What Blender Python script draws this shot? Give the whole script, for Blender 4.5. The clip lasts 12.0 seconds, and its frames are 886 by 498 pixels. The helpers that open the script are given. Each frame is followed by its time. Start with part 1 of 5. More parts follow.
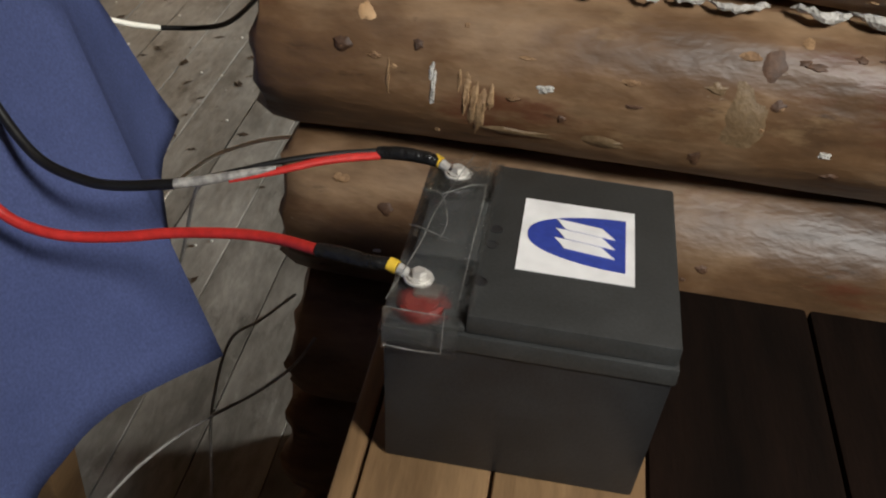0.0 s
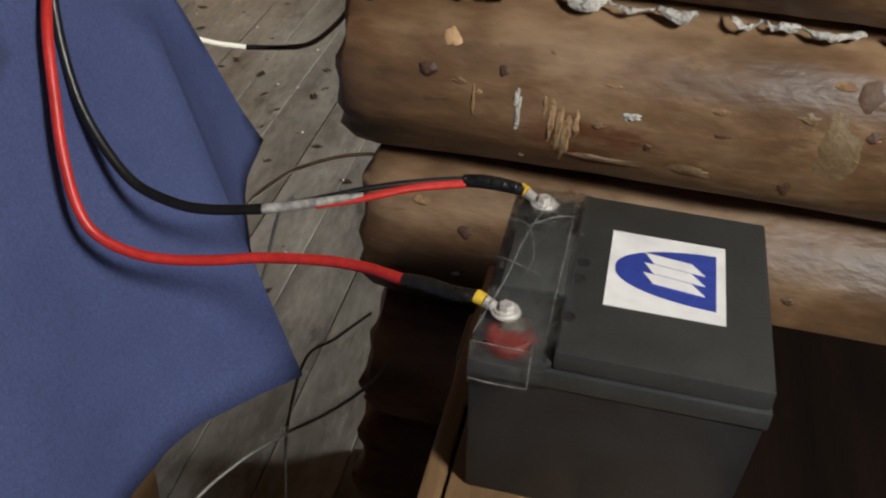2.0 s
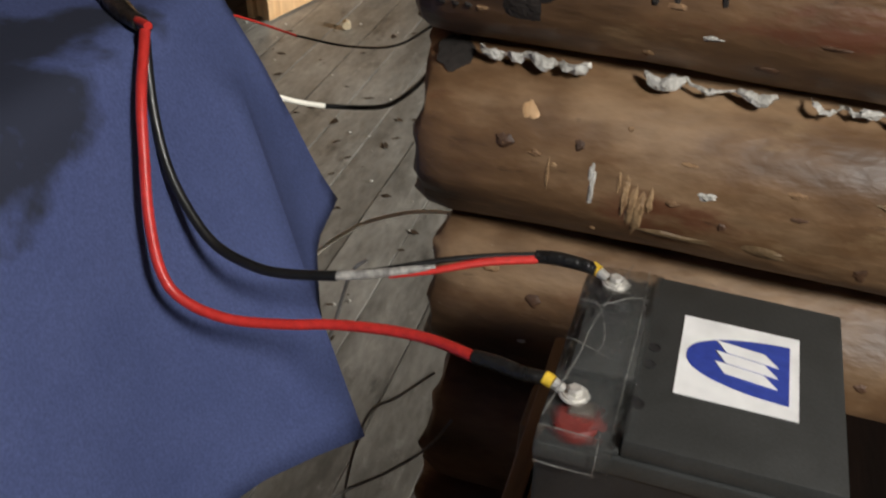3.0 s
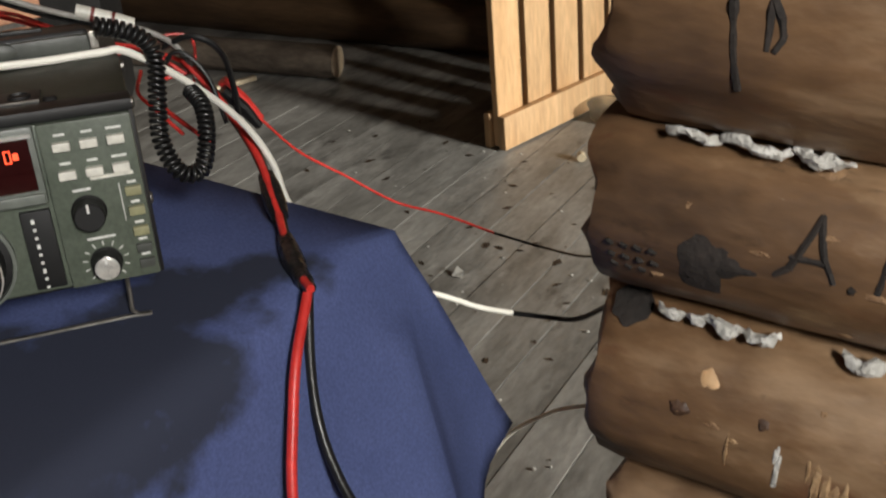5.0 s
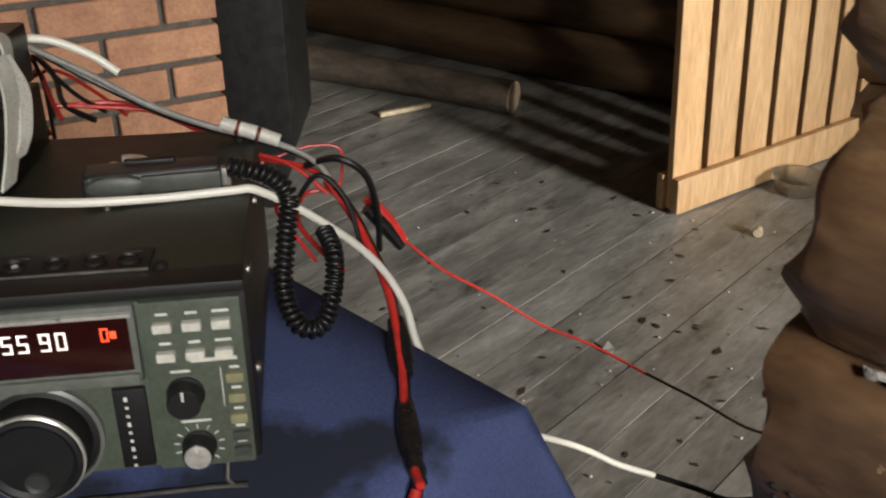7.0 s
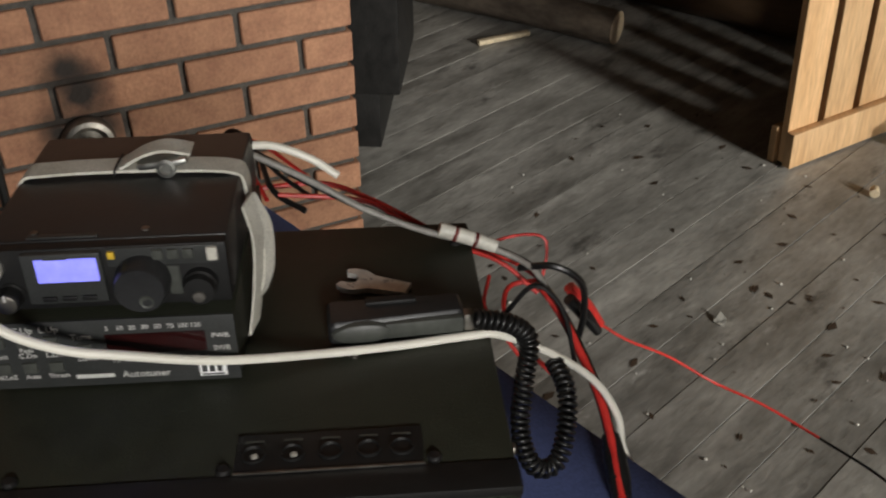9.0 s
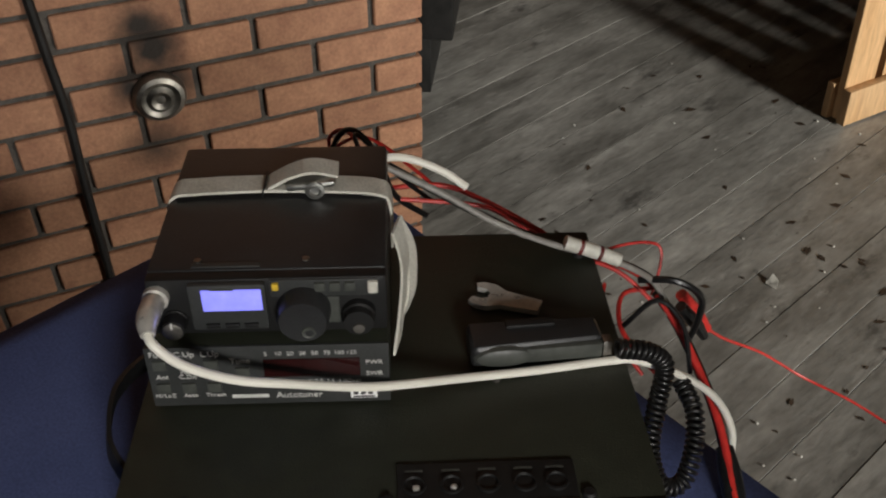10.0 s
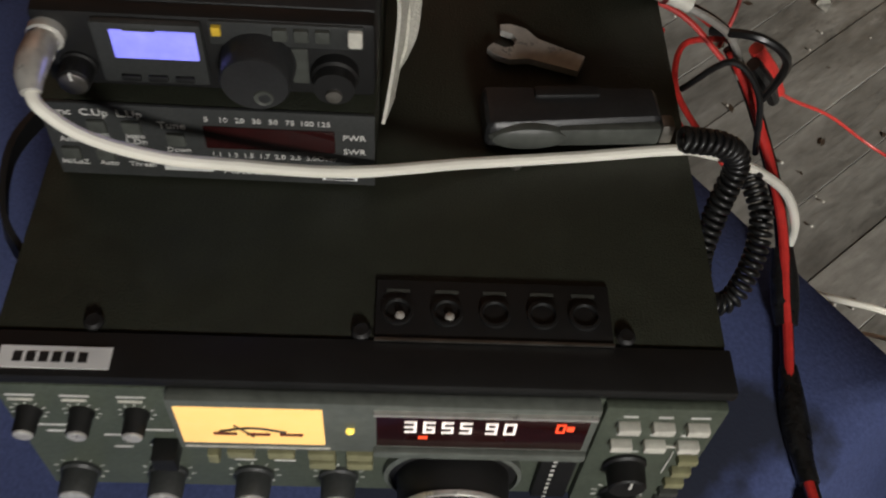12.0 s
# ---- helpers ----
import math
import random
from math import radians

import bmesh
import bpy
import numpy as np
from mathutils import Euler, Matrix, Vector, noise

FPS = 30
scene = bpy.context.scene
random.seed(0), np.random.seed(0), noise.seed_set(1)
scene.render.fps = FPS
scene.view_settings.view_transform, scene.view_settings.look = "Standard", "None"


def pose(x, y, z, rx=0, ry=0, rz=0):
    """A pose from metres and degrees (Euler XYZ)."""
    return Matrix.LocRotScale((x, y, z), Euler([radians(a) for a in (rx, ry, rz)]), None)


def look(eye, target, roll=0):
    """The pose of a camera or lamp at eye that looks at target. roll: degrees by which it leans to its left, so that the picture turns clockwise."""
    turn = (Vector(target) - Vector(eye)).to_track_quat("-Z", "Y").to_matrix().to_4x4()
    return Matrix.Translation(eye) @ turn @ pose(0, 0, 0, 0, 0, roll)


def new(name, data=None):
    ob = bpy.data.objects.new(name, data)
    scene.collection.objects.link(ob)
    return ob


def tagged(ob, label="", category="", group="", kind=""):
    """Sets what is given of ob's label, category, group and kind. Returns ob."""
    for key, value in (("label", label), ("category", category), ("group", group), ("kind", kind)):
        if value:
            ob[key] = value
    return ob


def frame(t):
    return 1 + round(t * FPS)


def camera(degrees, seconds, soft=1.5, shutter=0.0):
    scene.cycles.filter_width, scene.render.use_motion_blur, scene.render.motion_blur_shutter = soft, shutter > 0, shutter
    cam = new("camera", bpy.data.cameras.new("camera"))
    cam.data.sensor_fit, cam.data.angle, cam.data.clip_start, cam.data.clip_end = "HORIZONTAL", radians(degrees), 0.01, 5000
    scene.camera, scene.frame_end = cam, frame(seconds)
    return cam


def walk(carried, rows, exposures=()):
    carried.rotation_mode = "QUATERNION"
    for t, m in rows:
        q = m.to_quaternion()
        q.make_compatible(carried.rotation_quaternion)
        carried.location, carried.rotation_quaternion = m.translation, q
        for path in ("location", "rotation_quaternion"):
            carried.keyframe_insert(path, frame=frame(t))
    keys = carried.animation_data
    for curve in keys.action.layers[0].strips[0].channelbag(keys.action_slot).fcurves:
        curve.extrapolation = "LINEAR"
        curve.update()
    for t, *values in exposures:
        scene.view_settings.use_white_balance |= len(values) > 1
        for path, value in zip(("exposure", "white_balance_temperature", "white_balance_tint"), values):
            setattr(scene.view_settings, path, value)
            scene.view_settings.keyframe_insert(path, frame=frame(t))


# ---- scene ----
cam = camera(49.1, 12.0, 2.1, 0.4)
PATH = [
    (0, (-0.008, -0.063, 0.96), (-0.149, 1.531, -0.24), 5.3),
    (0.5, (-0.009, -0.064, 0.957), (-0.169, 1.545, -0.221), 4.7),
    (1, (-0.013, -0.061, 0.957), (-0.187, 1.541, -0.228), 4.6),
    (1.5, (-0.018, -0.056, 0.96), (-0.229, 1.534, -0.235), 4.4),
    (2, (-0.024, -0.055, 0.969), (-0.295, 1.524, -0.227), 3.8),
    (2.5, (-0.033, -0.055, 0.979), (-0.346, 1.527, -0.204), 4.5),
    (2.7, (-0.035, -0.054, 0.981), (-0.381, 1.538, -0.179), 4.5),
    (4.3, (-0.025, 0.008, 1.047), (-0.752, 1.535, -0.02), -1.0),
    (4.5, (-0.026, 0.023, 1.054), (-0.803, 1.521, -0.02), -1.3),
    (5, (-0.016, 0.062, 1.08), (-0.925, 1.539, 0.084), -1.7),
    (5.5, (-0.012, 0.1, 1.097), (-0.993, 1.526, 0.095), -0.2),
    (6, (-0.022, 0.134, 1.113), (-1.092, 1.518, 0.144), -0.4),
    (6.5, (-0.043, 0.161, 1.123), (-1.182, 1.496, 0.164), -0.7),
    (6.7, (-0.057, 0.17, 1.129), (-1.215, 1.489, 0.168), -0.3),
    (8.5, (-0.192, 0.179, 1.246), (-1.386, 1.294, 0.092), -1.0),
    (9, (-0.234, 0.162, 1.28), (-1.394, 1.271, 0.086), -0.1),
    (9.5, (-0.284, 0.147, 1.307), (-1.412, 1.157, 0.0), 0.2),
    (10, (-0.315, 0.126, 1.336), (-1.42, 1.144, 0.016), 0.8),
    (10.5, (-0.33, 0.108, 1.342), (-1.416, 1.086, -0.024), 1.4),
    (11, (-0.334, 0.097, 1.331), (-1.397, 1.043, -0.075), 2.5),
    (11.5, (-0.374, 0.165, 1.293), (-1.222, 0.915, -0.355), 3.3),
    (12, (-0.418, 0.216, 1.251), (-1.133, 0.916, -0.481), 6.4),
]

EXPO = [(0, -0.12), (2.7, -0.08), (4.5, 0.05), (6.7, -0.02), (8.5, -0.2), (9.5, -0.32), (12, -0.32)]
walk(cam, [(t, look(eye, target, roll)) for t, eye, target, roll in PATH], EXPO)

# ---- light ----
world = bpy.data.worlds.new("world")
scene.world = world
world.use_nodes = True
sky = world.node_tree.nodes.new("ShaderNodeTexSky")
sky.sky_type, sky.sun_disc = "NISHITA", False
sky.sun_elevation, sky.sun_rotation = radians(35), radians(140)
world.node_tree.links.new(sky.outputs[0], world.node_tree.nodes["Background"].inputs[0])
world.node_tree.nodes["Background"].inputs[1].default_value = 0.05


def area_light(name, eye, target, w, h, watts, colour):
    d = bpy.data.lights.new(name, "AREA")
    d.shape, d.size, d.size_y, d.energy, d.color = "RECTANGLE", w, h, watts, colour
    ob = new(name, d)
    ob.matrix_world = look(eye, target)
    return ob


# Unseen fill in mid-air beyond the bench, added to brighten the near side.
area_light("near_fill", (0.72, -0.34, 1.60), (-0.40, 0.42, 0.70), 0.24, 0.24, 24.5, (1.0, 0.975, 0.93))
area_light("doorway_daylight", (4.6, 1.95, 1.75), (-1.0, 1.95, 0.3), 0.9, 1.2, 560, (1.0, 0.965, 0.87))


# ---- materials ----
def material(name, a, b=None, rough=0.6, metal=0.0, scale=30.0, stretch=(1, 1, 1), fine=180.0, bump=0.15, coord="Object", island=0.0, per_object=0.0, spec=0.5, emit=0.0, coat=0.0):
    m = bpy.data.materials.new(name)
    m.use_nodes = True
    nt = m.node_tree
    L = nt.links.new
    bs = nt.nodes["Principled BSDF"]
    b = b or tuple(c * 0.6 for c in a)
    tc = nt.nodes.new("ShaderNodeTexCoord")
    mp = nt.nodes.new("ShaderNodeMapping")
    mp.inputs["Scale"].default_value = stretch
    L(tc.outputs[coord], mp.inputs[0])
    src = mp.outputs[0]
    if per_object:
        oi = nt.nodes.new("ShaderNodeObjectInfo")
        ad = nt.nodes.new("ShaderNodeVectorMath")
        mu = nt.nodes.new("ShaderNodeMath")
        mu.operation, mu.inputs[1].default_value = "MULTIPLY", 37.0
        L(oi.outputs["Random"], mu.inputs[0])
        L(src, ad.inputs[0])
        L(mu.outputs[0], ad.inputs[1])
        src = ad.outputs[0]
    n1 = nt.nodes.new("ShaderNodeTexNoise")
    n1.inputs["Scale"].default_value, n1.inputs["Detail"].default_value, n1.inputs["Roughness"].default_value = scale, 6, 0.62
    n2 = nt.nodes.new("ShaderNodeTexNoise")
    n2.inputs["Scale"].default_value, n2.inputs["Detail"].default_value = fine, 3
    L(src, n1.inputs[0])
    L(src, n2.inputs[0])
    rp = nt.nodes.new("ShaderNodeValToRGB")
    rp.color_ramp.elements[0].position, rp.color_ramp.elements[1].position = 0.32, 0.68
    rp.color_ramp.elements[0].color, rp.color_ramp.elements[1].color = (*b, 1), (*a, 1)
    L(n1.outputs[0], rp.inputs[0])
    hv = nt.nodes.new("ShaderNodeHueSaturation")
    L(rp.outputs[0], hv.inputs["Color"])
    mr = nt.nodes.new("ShaderNodeMapRange")
    mr.inputs[1].default_value, mr.inputs[2].default_value, mr.inputs[3].default_value, mr.inputs[4].default_value = 0.25, 0.75, 0.82, 1.18
    L(n2.outputs[0], mr.inputs[0])
    val = mr.outputs[0]
    if per_object:
        m2 = nt.nodes.new("ShaderNodeMapRange")
        m2.inputs[3].default_value, m2.inputs[4].default_value = 1 - per_object, 1 + per_object
        L(oi.outputs["Random"], m2.inputs[0])
        mm = nt.nodes.new("ShaderNodeMath")
        mm.operation = "MULTIPLY"
        L(val, mm.inputs[0])
        L(m2.outputs[0], mm.inputs[1])
        val = mm.outputs[0]
    L(val, hv.inputs["Value"])
    L(hv.outputs[0], bs.inputs["Base Color"])
    rr = nt.nodes.new("ShaderNodeMapRange")
    rr.inputs[3].default_value, rr.inputs[4].default_value = max(rough - 0.12, 0.03), min(rough + 0.12, 1)
    L(n1.outputs[0], rr.inputs[0])
    L(rr.outputs[0], bs.inputs["Roughness"])
    bs.inputs["Metallic"].default_value = metal
    bs.inputs["Specular IOR Level"].default_value = spec
    bs.inputs["Coat Weight"].default_value = coat
    if bump:
        bp = nt.nodes.new("ShaderNodeBump")
        bp.inputs["Strength"].default_value, bp.inputs["Distance"].default_value = bump, 0.004
        ad2 = nt.nodes.new("ShaderNodeMath")
        L(n1.outputs[0], ad2.inputs[0])
        L(n2.outputs[0], ad2.inputs[1])
        L(ad2.outputs[0], bp.inputs["Height"])
        L(bp.outputs[0], bs.inputs["Normal"])
    if emit:
        bs.inputs["Emission Color"].default_value = (*a, 1)
        bs.inputs["Emission Strength"].default_value = emit
    return m


def blotch(m, dark, spots, ragged=0.05, soft=0.02, scale=14.0, place=False):
    """Lay patches of their own ragged shape over a material: spots are (x, y, z, radius) in the object's own space."""
    nt = m.node_tree
    L = nt.links.new
    bs = nt.nodes["Principled BSDF"]
    old = bs.inputs["Base Color"].links[0].from_socket
    where = nt.nodes.new("ShaderNodeNewGeometry").outputs["Position"] if place else nt.nodes.new("ShaderNodeTexCoord").outputs["Object"]
    nz = nt.nodes.new("ShaderNodeTexNoise")
    nz.inputs["Scale"].default_value, nz.inputs["Detail"].default_value = scale, 4
    L(where, nz.inputs[0])
    cur = old
    for x, y, z, r in spots:
        d = nt.nodes.new("ShaderNodeVectorMath")
        d.operation = "DISTANCE"
        d.inputs[1].default_value = (x, y, z)
        L(where, d.inputs[0])
        a = nt.nodes.new("ShaderNodeMath")
        a.operation, a.inputs[1].default_value = "MULTIPLY_ADD", ragged * 4
        L(nz.outputs[0], a.inputs[0])
        L(d.outputs["Value"], a.inputs[2])
        mr = nt.nodes.new("ShaderNodeMapRange")
        mr.inputs[1].default_value, mr.inputs[2].default_value = r + ragged * 2 - soft, r + ragged * 2 + soft
        mr.inputs[3].default_value, mr.inputs[4].default_value = 1, 0
        L(a.outputs[0], mr.inputs[0])
        mx = nt.nodes.new("ShaderNodeMixRGB")
        mx.inputs[2].default_value = (*dark, 1)
        L(mr.outputs[0], mx.inputs[0])
        L(cur, mx.inputs[1])
        cur = mx.outputs[0]
    L(cur, bs.inputs["Base Color"])


M_LOG = material("aged_log", (0.35, 0.228, 0.130), (0.070, 0.040, 0.023), 0.46, scale=7, stretch=(0.55, 1.3, 1.3), fine=60, bump=0.4, per_object=0.12)
def grade(m, lo, hi, mid=None):
    r = next(n for n in m.node_tree.nodes if n.type == "VALTORGB").color_ramp
    r.elements[0].position, r.elements[1].position = lo, hi
    if mid:
        e = r.elements.new((lo + hi) / 2)
        e.color = (*mid, 1)


grade(M_LOG, 0.33, 0.68, (0.160, 0.088, 0.042))


def weather(m, tints, stretch):
    """Patches of other tints over a wood, each (colour, noise scale, from, to, share), and fine cracks along the grain."""
    nt = m.node_tree
    L = nt.links.new
    bs = nt.nodes["Principled BSDF"]
    cur = bs.inputs["Base Color"].links[0].from_socket
    tc = nt.nodes.new("ShaderNodeTexCoord")
    oi = nt.nodes.new("ShaderNodeObjectInfo")
    ad = nt.nodes.new("ShaderNodeVectorMath")
    ad.operation = "MULTIPLY_ADD"
    ad.inputs[1].default_value = stretch
    L(tc.outputs["Object"], ad.inputs[0])
    L(oi.outputs["Random"], ad.inputs[2])
    for k, (tint, scale, lo, hi, share) in enumerate(tints):
        nz = nt.nodes.new("ShaderNodeTexNoise")
        nz.noise_dimensions = "4D"
        nz.inputs["W"].default_value = 3.7 * k
        nz.inputs["Scale"].default_value, nz.inputs["Detail"].default_value, nz.inputs["Roughness"].default_value = scale, 7, 0.68
        L(ad.outputs[0], nz.inputs["Vector"])
        mr = nt.nodes.new("ShaderNodeMapRange")
        mr.inputs[1].default_value, mr.inputs[2].default_value, mr.inputs[4].default_value = lo, hi, share
        L(nz.outputs[0], mr.inputs[0])
        mx = nt.nodes.new("ShaderNodeMixRGB")
        mx.inputs[2].default_value = (*tint, 1)
        L(mr.outputs[0], mx.inputs[0])
        L(cur, mx.inputs[1])
        cur = mx.outputs[0]
    L(cur, bs.inputs["Base Color"])


weather(M_LOG, (((0.115, 0.034, 0.016), 16, 0.56, 0.66, 0.75), ((0.33, 0.22, 0.115), 26, 0.60, 0.72, 0.7), ((0.022, 0.013, 0.008), 30, 0.61, 0.68, 0.7), ((0.46, 0.40, 0.30), 70, 0.68, 0.74, 0.6)), (0.35, 1.1, 1.1))
M_SCRAPE = material("scraped_wood", (0.44, 0.29, 0.15), (0.24, 0.14, 0.07), 0.6, scale=60, fine=260, bump=0.4)
M_SCUFF = material("worn_patch", (0.22, 0.15, 0.08), (0.16, 0.10, 0.05), 0.55, scale=30, fine=200, bump=0.3)
M_LOGEND = material("log_end_grain", (0.36, 0.22, 0.11), (0.16, 0.085, 0.04), 0.75, scale=40, fine=160, bump=0.6)
M_KNOT = material("dark_knot_wood", (0.13, 0.065, 0.033), (0.05, 0.026, 0.015), 0.6, scale=60, bump=0.2)
M_DARKLOG = material("sooted_log", (0.075, 0.045, 0.025), (0.02, 0.013, 0.009), 0.7, scale=7, stretch=(0.3, 1.5, 1.5), fine=60, bump=0.4)
M_TOW = material("pale_caulking", (0.72, 0.70, 0.65), (0.42, 0.40, 0.35), 0.9, scale=60, fine=300, bump=0.9)
M_FLOOR = material("grey_worn_board", (0.36, 0.35, 0.33), (0.13, 0.125, 0.115), 0.40, scale=7, stretch=(1.7, 0.5, 1), fine=60, bump=0.25, per_object=0.10)
weather(M_FLOOR, (((0.045, 0.042, 0.040), 9, 0.57, 0.66, 0.75), ((0.50, 0.49, 0.47), 22, 0.60, 0.70, 0.5), ((0.035, 0.032, 0.03), 40, 0.66, 0.70, 0.8)), (1.3, 0.5, 1))
M_SUBFLOOR = material("dark_floor_gap", (0.02, 0.017, 0.014), None, 0.9)
M_BENCH = material("bench_plank", (0.30, 0.185, 0.09), (0.13, 0.075, 0.035), 0.5, scale=9, stretch=(2, 0.3, 1), fine=70, bump=0.25, per_object=0.12)
M_PINE = material("raw_pine", (0.70, 0.46, 0.25), (0.52, 0.31, 0.15), 0.6, scale=8, stretch=(2, 2, 0.3), fine=60, bump=0.2, per_object=0.1)
M_BARK = material("grey_bark", (0.20, 0.16, 0.125), (0.06, 0.045, 0.035), 0.85, scale=14, stretch=(0.5, 1, 1), fine=70, bump=0.8)
M_CUT = material("fresh_cut_wood", (0.72, 0.58, 0.42), (0.5, 0.38, 0.25), 0.7, scale=40, bump=0.2)
M_BRICK = material("red_brick", (0.41, 0.212, 0.125), (0.28, 0.132, 0.078), 0.8, scale=24, fine=160, bump=0.35, per_object=0.14)
M_MORTAR = material("dark_mortar", (0.10, 0.09, 0.08), (0.05, 0.045, 0.04), 0.9, scale=60, bump=0.6)
for m_ in (M_BRICK, M_MORTAR):
    blotch(m_, (0.022, 0.016, 0.013), [(-1.557, 0.657, 0.640, 0.030), (-1.553, 0.667, 0.600, 0.040), (-1.566, 0.630, 0.542, 0.032), (-1.545, 0.695, 0.540, 0.03), (-1.56, 0.646, 0.435, 0.03)], 0.014, 0.026, 18, True)
M_IRON = material("black_iron", (0.018, 0.017, 0.017), (0.008, 0.008, 0.008), 0.55, metal=0.3, scale=30)
M_STEEL = material("worn_steel", (0.34, 0.32, 0.29), (0.17, 0.16, 0.145), 0.46, metal=1.0, scale=30, bump=0.1)
M_CHROME = material("bright_metal", (0.78, 0.76, 0.71), (0.6, 0.58, 0.54), 0.3, metal=0.5, scale=60, bump=0.05)
M_CLOTH = material("blue_cotton", (0.088, 0.112, 0.250), (0.066, 0.086, 0.200), 0.9, scale=8, fine=420, bump=0.12, spec=0.15)
# Five darker ragged patches on the cloth beside the radio.
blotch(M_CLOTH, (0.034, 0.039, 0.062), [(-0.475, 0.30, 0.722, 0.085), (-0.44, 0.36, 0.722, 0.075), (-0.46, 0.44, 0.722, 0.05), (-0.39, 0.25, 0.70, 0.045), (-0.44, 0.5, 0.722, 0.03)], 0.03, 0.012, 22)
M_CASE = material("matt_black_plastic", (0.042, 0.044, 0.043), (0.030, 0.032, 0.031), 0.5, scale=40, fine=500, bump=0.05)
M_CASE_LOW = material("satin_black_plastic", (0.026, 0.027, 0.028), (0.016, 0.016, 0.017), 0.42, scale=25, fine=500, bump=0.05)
M_WHITE = material("white_paper_label", (0.90, 0.90, 0.89), (0.88, 0.88, 0.87), 0.5, scale=4, fine=30, bump=0)
M_NAVY = material("blue_print", (0.035, 0.065, 0.36), (0.03, 0.055, 0.32), 0.5, scale=20, bump=0)
M_REDCAP = material("red_plastic", (0.17, 0.022, 0.017), (0.10, 0.014, 0.011), 0.5, scale=80)
M_REDWIRE = material("red_insulation", (0.66, 0.040, 0.032), (0.50, 0.028, 0.023), 0.38, scale=40, bump=0.04)
M_BLKWIRE = material("black_insulation", (0.013, 0.013, 0.013), (0.008, 0.008, 0.008), 0.36, scale=40, bump=0.05)
M_TAPE = material("black_tape", (0.016, 0.016, 0.016), (0.008, 0.008, 0.008), 0.3, scale=60, bump=0.5)
M_CREASE = material("folded_tape_edge", (0.30, 0.30, 0.28), (0.08, 0.08, 0.075), 0.25, scale=120, bump=0)
M_YELLOW = material("yellow_sleeve", (0.80, 0.55, 0.05), (0.7, 0.45, 0.04), 0.45, bump=0)
M_WHITEWIRE = material("cream_coax_jacket", (0.92, 0.89, 0.79), (0.88, 0.85, 0.75), 0.45, scale=5, fine=9, bump=0)
M_PALEWIRE = material("pale_insulation", (0.50, 0.48, 0.44), (0.12, 0.12, 0.115), 0.4, scale=90, bump=0.1)
M_GREYWIRE = material("grey_wire", (0.33, 0.32, 0.29), (0.22, 0.2, 0.18), 0.5, bump=0)
M_TOP = material("black_crackle_paint", (0.026, 0.029, 0.019), (0.019, 0.021, 0.014), 0.48, scale=60, fine=900, bump=0.25)
M_BEZEL = material("black_bezel", (0.008, 0.008, 0.008), (0.006, 0.006, 0.006), 0.55, scale=40, bump=0)
M_PANEL = material("grey_green_panel", (0.092, 0.108, 0.082), (0.074, 0.088, 0.066), 0.45, scale=60, fine=400, bump=0.04)
M_GREYFRAME = material("grey_frame", (0.15, 0.165, 0.145), (0.12, 0.13, 0.115), 0.4, scale=40, bump=0.02)
M_KEY = material("white_key", (0.72, 0.70, 0.62), (0.62, 0.6, 0.53), 0.4, scale=40, bump=0)
M_OLIVEKEY = material("olive_key", (0.30, 0.29, 0.16), (0.24, 0.23, 0.13), 0.45, scale=40, bump=0)
M_INK = material("white_print", (0.72, 0.72, 0.68), (0.6, 0.6, 0.57), 0.6, bump=0)
M_DKINK = material("dark_print", (0.02, 0.02, 0.02), None, 0.6, bump=0)
M_GLASS = material("dark_display_window", (0.030, 0.006, 0.006), (0.02, 0.004, 0.004), 0.12, scale=20, bump=0)
M_METER = material("lit_meter_face", (1.0, 0.66, 0.22), (0.98, 0.62, 0.2), 0.5, bump=0, emit=0.75)
M_LCD = material("lit_blue_lcd", (0.24, 0.25, 1.0), (0.36, 0.36, 1.0), 0.3, scale=50, bump=0, emit=0.9)
M_DIGIT = material("glowing_digits", (1.0, 0.92, 0.85), None, 0.5, bump=0, emit=1.1)
M_REDDIGIT = material("glowing_red_digits", (1.0, 0.09, 0.03), None, 0.5, bump=0, emit=1.5)
M_LED = material("amber_lamp", (1.0, 0.75, 0.12), None, 0.4, bump=0, emit=1.5)
M_STRAP = material("white_webbing", (0.74, 0.72, 0.64), (0.6, 0.58, 0.5), 0.85, scale=40, fine=700, bump=0.4)
M_BUCKLE = material("dull_zinc", (0.42, 0.42, 0.40), (0.28, 0.28, 0.26), 0.35, metal=0.9, scale=50)
M_MICGREY = material("grey_plastic", (0.075, 0.08, 0.07), (0.055, 0.058, 0.052), 0.45, scale=60, bump=0.1)
M_CHAR = material("charred_wood", (0.030, 0.022, 0.018), (0.012, 0.010, 0.008), 0.85, scale=40, bump=0.5)
M_WOODPALE = material("pale_wood", (0.72, 0.6, 0.42), None, 0.6, scale=30)
M_CHIP = material("torn_paper", (0.85, 0.84, 0.8), None, 0.8)
M_CEIL = material("ceiling_board", (0.20, 0.13, 0.075), (0.11, 0.07, 0.04), 0.7, scale=6, stretch=(0.3, 2, 1), bump=0.3)


